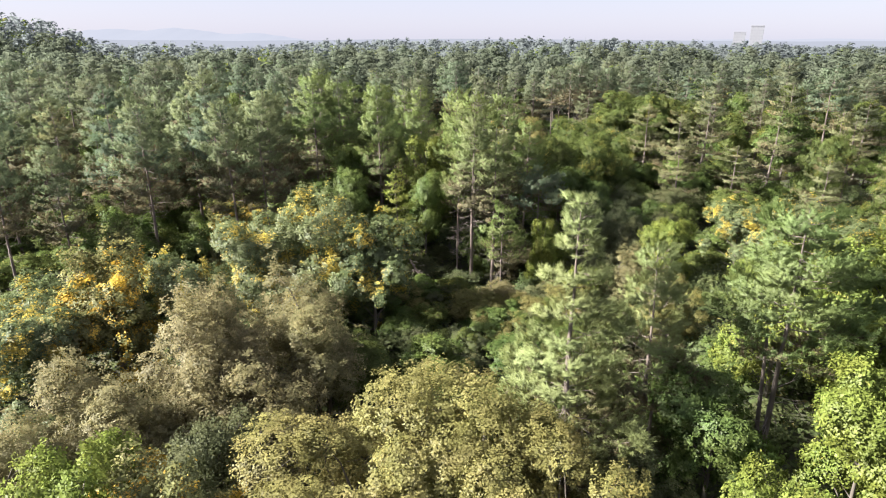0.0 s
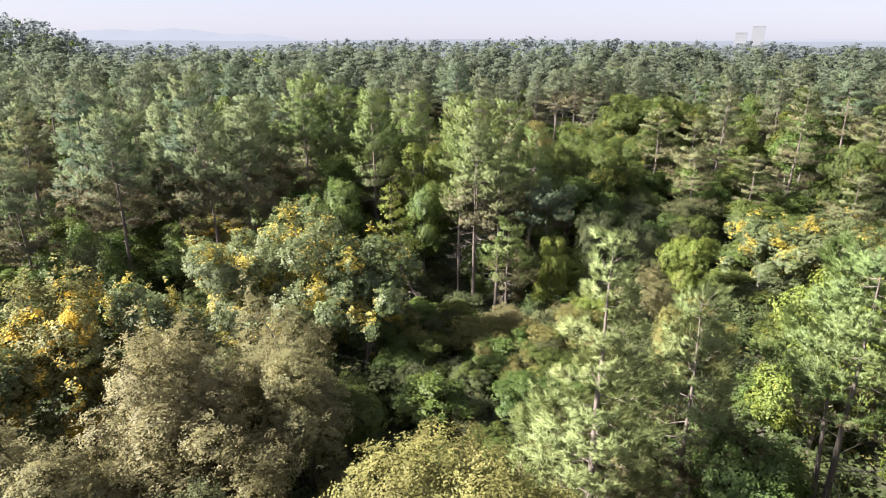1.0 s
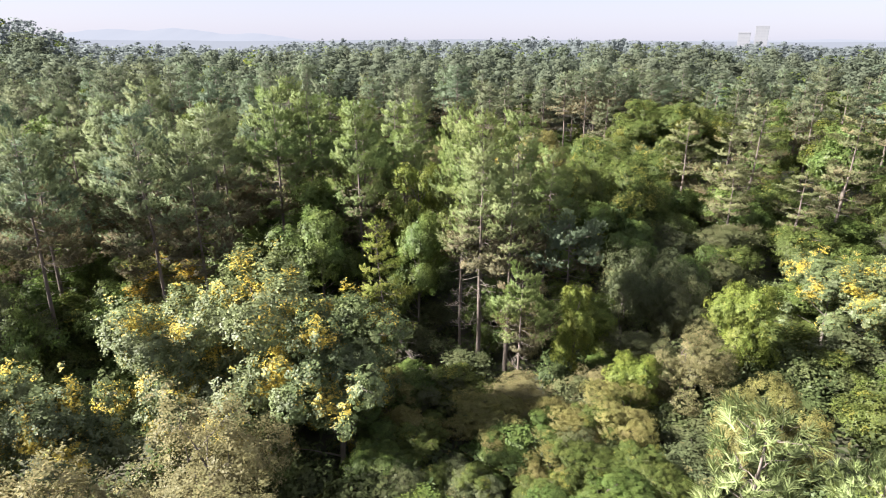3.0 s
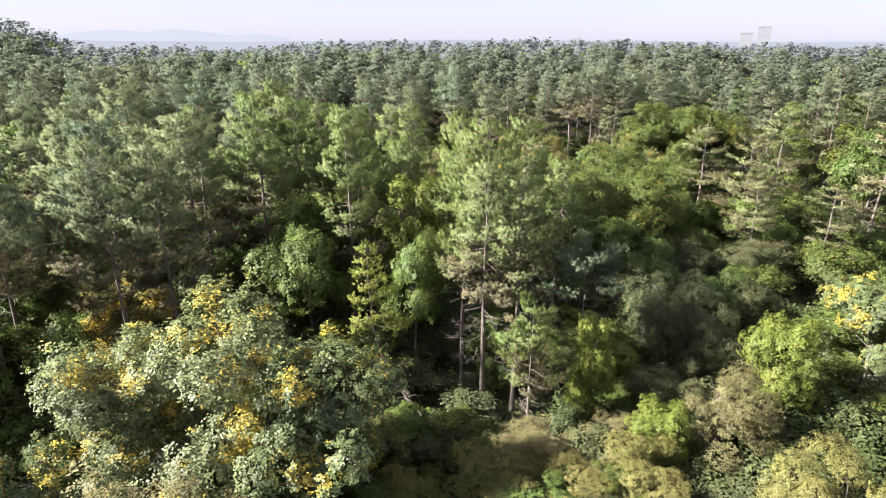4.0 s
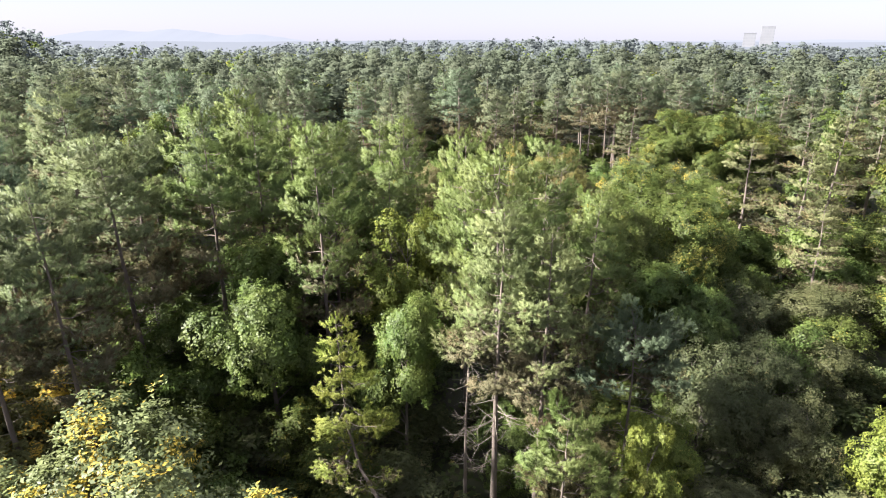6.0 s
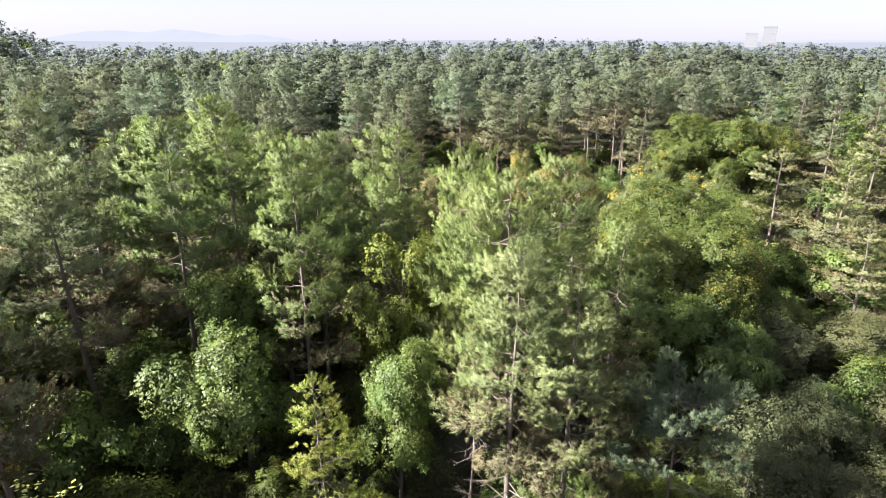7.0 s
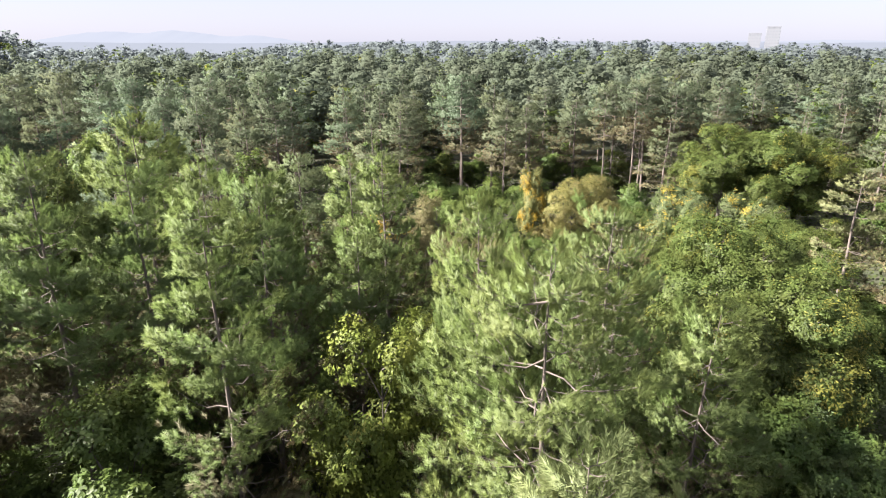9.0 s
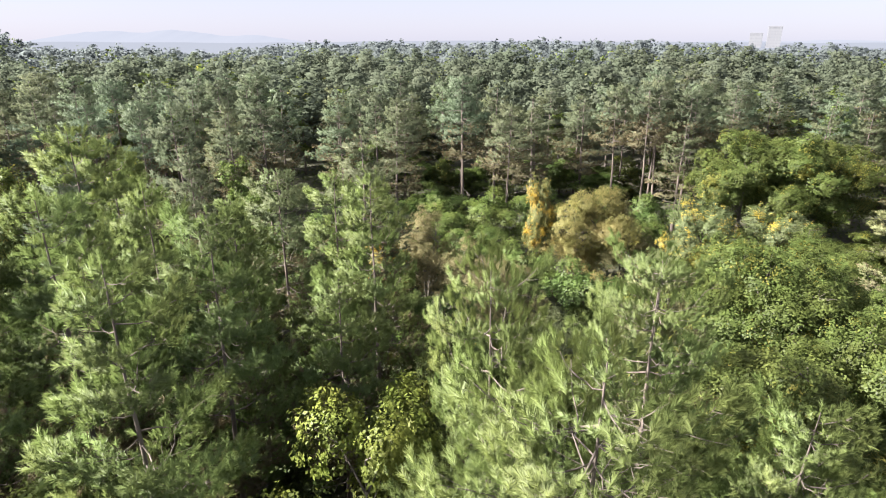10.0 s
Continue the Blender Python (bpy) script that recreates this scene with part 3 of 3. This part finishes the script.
plant("maple", 10.4, 57.8, 8.4, 2.8)
plant("oak", 18.6, 78.0, 9.4, 3.2)
plant("oak", 24.4, 81.0, 9.0, 3.4)
for x, y, top, r in ((-15.2, 53.5, 15.8, 2.9), (-19.6, 51.6, 15.6, 2.7), (-16.4, 57.6, 15.6, 2.8), (-26, 54.8, 14.8, 2.7), (-29, 52.6, 16.3, 2.8), (-22.6, 53.4, 15.9, 2.7), (-22.5, 61.5, 14.2, 2.6),
                     (-12.2, 56.6, 16.7, 2.8), (-9.9, 58.6, 16.2, 2.6), (-5.8, 54, 16.2, 2.6), (-13.3, 65.3, 17, 2.9), (-9, 61.8, 15.6, 2.5), (-6.2, 59.2, 15.6, 2.4)):
    plant("close pine" if -14 < x < 0 and y < 72 else "dull pine" if x > 20 else spare.choice(("pine", "pine", "pine", "blue pine", "blue pine", "dull pine")), x, y, top, r * 1.12)
for x, y, top, r in ((-3.3, 61.9, 12.8, 2.2), (-4.3, 68.8, 14.6, 2.5), (-2.4, 65.9, 15.2, 2.4), (-7.8, 73, 13.9, 2.4), (-8, 67, 14.0, 2.3), (-13.8, 69, 16, 2.7), (-28, 69.9, 16.7, 2.8),
                     (-25.1, 48.9, 14.5, 2.5), (25.1, 73.5, 12.6, 2.6), (27.6, 70.2, 12.3, 2.5), (33.2, 75.9, 14, 2.7), (36.6, 65.8, 13.9, 2.7)):
    plant("close pine" if -14 < x < 0 and y < 72 else "dull pine" if x > 20 else spare.choice(("pine", "pine", "pine", "blue pine", "blue pine", "dull pine")), x, y, top, r * 1.12)
for x, y, top, r in ((-16.4, 45.4, 15.4, 2.6), (-14.4, 46.6, 15.2, 2.5), (-22.6, 44.0, 15.6, 2.7)):
    plant("pine", x, y, top, r)
plant("dull pine", 26.0, 64.1, 9.8, 2.5)
plant("dull pine", 31.7, 63.8, 9.2, 2.6)
plant("oak", 24.4, 77.0, 9.4, 3.0)
plant("oak", 34.5, 101.0, 13.0, 5.6)
plant("oak", 39.5, 103.0, 12.2, 4.8)
plant("maple", 14.6, 57.4, 8.0, 2.3)
plant("oak", 29.5, 100.0, 11.8, 4.6)
plant("sallow", 11.8, 89.0, 9.0, 3.4)
for x, y, top, r in ((20.6, 113.5, 14.4, 2.9), (23.2, 111.0, 15.2, 3.0), (25.6, 113.6, 15.6, 3.2), (28.0, 111.2, 14.6, 2.8), (26.2, 117.0, 15.8, 3.2), (22.4, 117.4, 15.0, 3.0)):
    plant("tall pine", x, y, top, r)
plant("orange", 8.4, 92.0, 9.0, 1.5)
plant("birch", -1.0, 87.6, 7.4, 2.4)
plant("birch", 2.2, 84.0, 6.4, 2.3)
plant("birch", 14.6, 88.6, 7.4, 2.6)
plant("orange", -4.0, 84.0, 7.6, 1.8)
plant("turning", 16.6, 83.0, 7.2, 2.8)
plant("turning", 20.4, 88.0, 7.9, 3.0)
plant("oak", -0.2, 64.2, 8.8, 2.1)
plant("low oak", 1.4, 69.6, 7.4, 2.6)
plant("low maple", 0.2, 74.6, 6.8, 2.6)
plant("birch", 4.4, 78.6, 6.6, 2.5)
plant("low oak", 8.2, 66.4, 7.6, 2.6)
plant("grey", 6.4, 72.4, 6.0, 2.6)
plant("low maple", 9.6, 80.0, 6.4, 2.6)
plant("oak", 13.6, 74.0, 9.0, 3.2)
for x, y, top, r in ((-9, 97, 6.6, 2.9), (-4.5, 98.5, 6.2, 2.8), (0.5, 97.5, 5.6, 2.9), (5, 99, 6.4, 2.9), (15.5, 97.5, 5.6, 2.6), (20, 99.5, 6.0, 2.8)):
    plant("low maple", x, y, top, r)
plant("turning", 26.6, 88.0, 7.2, 2.9)
for x, y, top, r in ((-13, 91, 5.6, 2.8), (-9, 86, 5.2, 2.6), (-6, 91, 5.4, 2.8), (-2, 93, 5.0, 2.6), (3, 91.5, 5.2, 2.6), (6.5, 87, 5.4, 2.4), (-12, 80, 5.4, 2.6), (-7, 80, 5.0, 2.4), (18, 94, 5.0, 2.6), (24, 95, 5.2, 2.6), (30, 93, 5.4, 2.6), (10, 103, 5.6, 2.8), (0, 104, 6.0, 2.8)):
    plant("low maple", x, y, top, r)

snag = pine(49, 9.0, 0.93, 1.3, NEEDLES_DULL, "dead bare pine stem with broken side twigs", 1.0, 8, dead=40, group="dead stems")
snag.matrix_basis = pose(1.2, 47.2, lie(1.2, 47.2))
larch = pine(48, 10.2, 0.38, 1.9, LARCH, "leaning larch with crooked trunk and light yellow-green needles", 0.75, 1700, 36, 0.13, 0.016, upward=0.12, dead=20, spread=0.7, whorls=8.5, lift=0.15, thin=0.2, worn=0.0, group="leaning larch",
             bole=((0, 0, 0), (-1.2, 0.5, 1.0), (-2.4, 1.0, 2.3), (-3.3, 1.5, 3.8), (-3.8, 1.9, 5.5), (-4.0, 2.2, 7.6), (-4.1, 2.4, 10.2)))
larch.matrix_basis = pose(0.2, 44.3, lie(0.2, 44.3))
taken.append((-3.6, 46.2, 1.9))

# ---- the wood behind, tree by tree ----
for n in range(4):
    model("mid pine", pine(211 + n, 15, 0.34 + 0.06 * n, 2.8, NEEDLES_MID_HAZED, PINE_LABEL, 0.9 + 0.2 * n, 2400, 15, 0.19, 0.042, 8, reach=1.2, worn=0.25, whorls=9), 15, 2.8)
for n in range(3):
    model("mid blue pine", pine(221 + n, 15, 0.34 + 0.07 * n, 2.8, NEEDLES_BLUE, "tall pine with dense blue-green needle tufts", 0.9 + 0.25 * n, 2400, 15, 0.19, 0.042, 8, reach=1.2, whorls=9), 15, 2.8)
model("mid dull pine", pine(231, 15, 0.38, 2.6, NEEDLES_OLIVE, "thin-crowned pine with tired olive needles and dead twigs", 1.1, 1900, 15, 0.19, 0.042, 14, worn=0.30, thin=0.12, reach=1.2), 15, 2.6)
for n in range(2):
    model("mid oak", broadleaf("broadleaf_tree", 241 + n, 11, 0.06, 3.4, None, OAK, "broad green tree with yellowing crown", "tree", 0.19, 14000, 28, lobe=0.33, group="broadleaf trees of the wood"), 11, 3.4)
for n in range(2):
    model("mid maple", broadleaf("broadleaf_tree", 251 + n, 9, 0.03, 2.8, None, GREEN, "dark green broadleaf tree with dense leafy crown", "tree", 0.18, 12000, 24, group="broadleaf trees of the wood"), 9, 2.8)

for n in range(2):
    model("mid grey", broadleaf("willow_bush", 261 + n, 6, 0.02, 2.3, None, GREYLEAF, "grey-green willow bush with fine leaves", "bush", 0.15, 8000, 22, 4, 0.37, wisp=0.12, group="willow bushes"), 6, 2.3)


def free(x, y, gap):
    return all((x - a) ** 2 + (y - b) ** 2 > (gap + 0.55 * r) ** 2 for a, b, r in taken)


def scatter(rng, count, near, far, gap, pick, half=0.80, tries=60):
    """Plants count trees at random free places of the wedge that the walk looks into."""
    made = 0
    for n in range(count * tries):
        y = near + (far - near) * rng.random() ** 0.75
        x = rng.uniform(-1, 1) * (half * y + 6)
        if not free(x, y, gap):
            continue
        kind, top, r = pick(rng, x, y)
        if kind:
            plant(kind, x, y, lie(x, y) + top, r)
            made += 1
            if made == count:
                break


def clearing(x, y):
    """Open ground with bushes only, between the near edge and the pines, and past them."""
    one = ((x - 6) / 22) ** 2 + ((y - 42) / 13) ** 2 < 1
    two = ((x - 17) / 25) ** 2 + ((y - 87) / 19) ** 2 < 1
    return one or two


def near_pick(rng, x, y):
    if clearing(x, y) or y < 34:
        return None, 0, 0
    if x < 8:
        return rng.choice(("pine", "blue pine", "pine", "dull pine")), rng.uniform(12.5, 15.5), rng.uniform(2.2, 2.7)
    return rng.choice(("oak", "maple", "dull pine", "oak")), rng.uniform(9, 12), rng.uniform(2.3, 3.0)


def mid_pick(rng, x, y):
    if clearing(x, y):
        return None, 0, 0
    if x > 12 and y < 112 and rng.random() < 0.5:
        return rng.choice(("mid oak", "mid oak", "mid maple")), rng.uniform(8.5, 12), rng.uniform(2.6, 3.6)
    if rng.random() < 0.13:
        return rng.choice(("mid oak", "mid maple")), rng.uniform(8, 12), rng.uniform(2.4, 3.2)
    if x > 9 and y < 115 and rng.random() < 0.6:
        return "mid dull pine", rng.uniform(11.5, 14.6), rng.uniform(2.7, 3.6)
    return rng.choice(("mid pine", "mid pine", "mid pine", "mid pine", "mid blue pine", "mid blue pine", "mid blue pine", "mid dull pine")), rng.uniform(12.6, 16.2), rng.uniform(2.7, 3.7)


def low_pick(rng, x, y):
    return "shrub", rng.uniform(1.0, 2.6), rng.uniform(1.3, 2.2)


def bush_pick(rng, x, y):
    if not clearing(x, y) or y > 60:
        return None, 0, 0
    return rng.choice(("mid grey", "mid grey", "mid maple", "mid oak")), rng.uniform(1.6, 3.6), rng.uniform(1.4, 2.2)


def under_pick(rng, x, y):
    if clearing(x, y):
        return None, 0, 0
    return rng.choice(("low maple", "low maple", "low oak") if y < 64 else ("mid maple", "mid maple", "mid oak")), rng.uniform(3.0, 7.0), rng.uniform(1.8, 2.6)


wood = random.Random(9)
scatter(wood, 30, 34, 74, 2.4, near_pick)
scatter(wood, 200, 74, 135, 1.75, mid_pick)
scatter(wood, 40, 28, 60, 0.5, bush_pick)
scatter(wood, 45, 40, 56, 0.2, under_pick)
scatter(wood, 70, 56, 100, 0.2, under_pick)
scatter(wood, 170, 12, 75, 0.0, low_pick)
for n in range(46):
    x, y = wood.uniform(-34, -9), wood.uniform(44, 66)
    plant(wood.choice(("low maple", "low maple", "low oak")), x, y, wood.uniform(3.6, 7.6), wood.uniform(2.0, 2.8))
for n in range(16):
    plant(wood.choice(("low maple", "low oak")), wood.uniform(20, 38), wood.uniform(60, 74), wood.uniform(3.4, 6.4), wood.uniform(2.0, 2.8))


for n in range(12):
    plant(wood.choice(("mid maple", "mid maple", "mid oak")), -12 + 4 * n, wood.uniform(117, 124), wood.uniform(4.5, 7.0), wood.uniform(2.4, 3.2))
for x, y, top in ((-8.5, 66.5, 6.4), (-6.4, 64.6, 6.0), (-10.6, 64.2, 6.6), (-5.2, 70.6, 5.8)):
    plant("low maple", x, y, top, 2.5)


for key, x, y, top, r in (("bright", 9.6, 47.8, 4.6, 1.8), ("grey", 0.6, 42.0, 2.4, 1.8), ("maple", 3.4, 49.2, 5.0, 2.0), ("birch", 6.4, 49.6, 4.4, 2.0), ("grey", 12.2, 45.0, 3.2, 2.0), ("birch", 8.4, 41.6, 2.8, 1.8)):
    plant(key, x, y, top, r)


def far_tree(rng, pointed, clumps, size):
    """A far pine with tiered boughs, or a domed broadleaf tree, of loose three-cornered clumps, 1 high."""
    pads = 46 if pointed else 34
    k = (np.arange(pads) + rng.uniform(0, 1, pads)) / pads
    k = k ** 0.9 if pointed else k
    form = rng.uniform(0.35, 0.6)
    z = 0.30 + 0.64 * np.round(k * 9 + rng.normal(0, 0.3, pads)) / 9 if pointed else 0.22 + 0.70 * k
    r = (0.20 * (1 - np.clip(k, 0, 1)) ** form + 0.012 if pointed else 0.25 * np.sqrt(np.maximum(0, 1 - (2 * k - 1) ** 2)) + 0.02) * rng.uniform(0.45, 1.1, pads)
    a = rng.uniform(0, 2 * math.pi, pads)
    middle = np.column_stack([r * np.cos(a), r * np.sin(a), z])
    wide = rng.uniform(0.045, 0.085, pads) * (1.15 - 0.5 * k)
    which = rng.choice(pads, clumps, p=wide ** 2 / np.sum(wide ** 2))
    out = unit(rng.normal(0, 1, (clumps, 3)) + np.array((0, 0, 0.35)))
    c = middle[which] + out * wide[which][:, None] * rng.uniform(0.7, 1.05, (clumps, 1)) * np.array((1, 1, 0.8))
    face = unit(out + rng.normal(0, 0.35, (clumps, 3)))
    s = unit(np.cross(face, rng.normal(0, 1, (clumps, 3)))) * size
    t = np.cross(face, s)
    g = rng.uniform(0.7, 1.2, (3, clumps, 1))
    return np.stack([c - s * g[0], c + s * g[1] * 0.6 + t * 0.7, c + s * 0.4 - t * g[2]], 1), unit(out + 0.5 * np.column_stack([np.cos(a), np.sin(a), 0.9 * k])[which])


def far_wood(name, label, material, seed, near, far, spacing, clumps, size, pointed, share, height):
    rng = np.random.default_rng(seed)
    shapes = [far_tree(rng, pointed, clumps, size) for q in range(6)]
    soup, stems = Soup(), Soup()
    many = []
    y = near
    while y < far:
        half = 0.80 * y + 8
        for x in np.arange(-half, half, spacing):
            if rng.random() < share:
                many.append((x + rng.uniform(-0.7, 0.7) * spacing, y + rng.uniform(-0.9, 0.9) * spacing))
        y += spacing * 0.9
    for x, y in many:
        patch = noise.noise((x * 0.035, y * 0.028, 3.7)) + 0.5 * noise.noise((x * 0.11, y * 0.09, 8.1))
        h = height * (1 + 0.22 * patch) * rng.choice((0.78, 0.9, 0.97, 1.0, 1.04, 1.1))
        w = height * rng.uniform(1.1, 1.9)
        a = rng.uniform(0, 2 * math.pi)
        turn = np.array(((math.cos(a), math.sin(a), 0), (-math.sin(a), math.cos(a), 0), (0, 0, 1)))
        tris, faces = shapes[rng.integers(0, 6)]
        soup.polys((tris @ turn) * np.array((w, w, h)) + np.array((x, y, lie(x, y))), faces @ turn, 0.95)
    return tagged(new(name, soup.mesh(name, material)), label, "woodland", kind="stuff")


def undergrowth():
    """Leaves of brambles, ferns and grass over the forest floor, in soft humps."""
    rng = np.random.default_rng(401)
    n = 230000
    y = -20 + 160 * rng.uniform(0, 1, n) ** 1.05
    x = rng.uniform(-1, 1, n) * (0.75 * y + 32)
    hump = 0.55 + 0.45 * np.sin(x * 0.9 + 1.3 * np.sin(y * 0.45)) * np.sin(y * 0.8 + 1.1 * np.sin(x * 0.5))
    z = np.array([lie(a, b) for a, b in zip(x, y)]) + (0.1 + 0.9 * hump) * rng.uniform(0.35, 1, n)
    soup = Soup()
    leaves(soup, rng, np.column_stack([x, y, z]), np.tile((0.0, 0.0, 1.0), (n, 1)), 0.30, 0.5)
    return tagged(new("undergrowth", soup.mesh("undergrowth", SHRUB)), "dark undergrowth of brambles, ferns and low leaves", "undergrowth", kind="stuff")


undergrowth()


def side_wood():
    """The same wood to both sides and behind, where the walk does not look."""
    rng = np.random.default_rng(405)
    shapes = [far_tree(rng, q % 2 == 0, 300, 0.032) for q in range(6)]
    soup = Soup()
    for y in np.arange(-60, 131, 5.5):
        for x in np.arange(-130, 131, 5.5):
            a, b = x + rng.uniform(-2.4, 2.4), y + rng.uniform(-2.4, 2.4)
            if -0.8 * max(b, 0) - 10 < a < 0.8 * max(b, 0) + 7 and b > -6:
                continue
            h = rng.uniform(6.5, 9.5) if a < 0 and abs(a) < 0.8 * max(b, 0) + 40 else rng.uniform(9, 15)
            tris, faces = shapes[rng.integers(0, 6)]
            soup.polys(tris * np.array((h * 1.1, h * 1.1, h)) + np.array((a, b, lie(a, b))), faces)
    return tagged(new("side_wood", soup.mesh("side_wood", OAK)), "mixed wood on both sides and behind", "woodland", kind="stuff")


side_wood()
far_wood("far_pines", "far pine wood with uneven crowns greyed by painted haze", NEEDLES_FAR, 301, 132, 215, 6.0, 900, 0.019, True, 0.86, 14.8)
far_wood("far_broadleaves", "far broadleaf trees among the pines", OAK, 302, 132, 300, 4.6, 420, 0.026, False, 0.12, 13.0)
# the farthest pines carry the air's haze in their needle colour
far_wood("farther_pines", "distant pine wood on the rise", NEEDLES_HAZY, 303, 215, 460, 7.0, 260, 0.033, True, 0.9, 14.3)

# ---- far off: pale hills, tower blocks ----
def hills(name, x0, x1, y, heights, material, label):
    """A ridge with a rounded crest from x0 to x1."""
    xs = np.linspace(x0, x1, 60)
    rng = np.random.default_rng(len(name))
    crest = np.interp(np.linspace(0, len(heights) - 1, 60), range(len(heights)), heights) + 0.015 * max(heights) * np.sin(np.arange(60) * 1.7)
    v, f = [], []
    for j, (out, k) in enumerate(((-500, 0), (-200, 0.6), (0, 1), (250, 0.5), (600, 0))):
        v += [(x, y + out, lie(0, 600) + h * k) for x, h in zip(xs, crest)]
        if j:
            f += [((j - 1) * 60 + i, (j - 1) * 60 + i + 1, j * 60 + i + 1, j * 60 + i) for i in range(59)]
    me = bpy.data.meshes.new(name)
    me.from_pydata(v, [], f)
    me.materials.append(material)
    return tagged(new(name, me), label, "hills", kind="structure")


hills("backdrop_hills", -2350, -750, 3600, (20, 55, 75, 82, 70, 88, 74, 52, 60, 40, 15), HAZY, "hills on the horizon, morning haze put in as pale blue glow")
# plain glowing ridge added to cover the bare ground line behind the pines
hills("backdrop_woods", -1500, 900, 1000, (20, 22, 20, 23, 21, 24, 22, 20, 22), HAZE_WOOD, "plain ridge for far woods beyond the pines, haze put in as glow")
hills("backdrop_coast", 1500, 3000, 3900, (18, 26, 22, 30, 24, 20), HAZY, "low coast on the horizon, haze put in as pale glow")


def tower_block(x, y, wide, deep, tall, floors, bays):
    tower = tagged(new("tower_block"), "pale concrete tower block beyond the wood", "building", "tower blocks")
    tower.location, tower.rotation_euler = (x, y, lie(300, 600) - 1), (0, 0, radians(-26))
    bm = bmesh.new()
    bmesh.ops.create_cube(bm, size=1, matrix=Matrix.Translation((0, 0, tall / 2)) @ Matrix.Diagonal((wide, deep, tall, 1)))
    me = bpy.data.meshes.new("wall")
    bm.to_mesh(me)
    me.materials.append(PALE)
    new("wall", me).parent = tower
    bm = bmesh.new()
    bmesh.ops.create_cube(bm, size=1, matrix=Matrix.Diagonal((wide + 0.6, deep + 0.6, 1.2, 1)))
    roof = bpy.data.meshes.new("roof")
    bm.to_mesh(roof)
    roof.materials.append(PALE)
    cap = new("roof", roof)
    cap.parent, cap.location = tower, (0, 0, tall + 0.6)
    bm = bmesh.new()
    bmesh.ops.create_cube(bm, size=1, matrix=Matrix.Diagonal((wide / bays * 0.62, 0.2, 1.5, 1)))
    pane = bpy.data.meshes.new("window")
    bm.to_mesh(pane)
    pane.materials.append(GLASSY)
    for level in range(floors):
        for bay in range(bays):
            w = new("window", pane)
            w.parent, w.location = tower, (wide * ((bay + 0.5) / bays - 0.5), -deep / 2 - 0.05, tall * (level + 0.6) / floors)
    return tower


tower_block(424, 850, 16, 12, 43, 12, 5)
tower_block(406, 860, 15, 12, 35, 9, 5)

for pair in MODELS.values():
    for tree, _, _ in pair:
        for ob in (*tree.children_recursive, tree):
            bpy.data.objects.remove(ob)
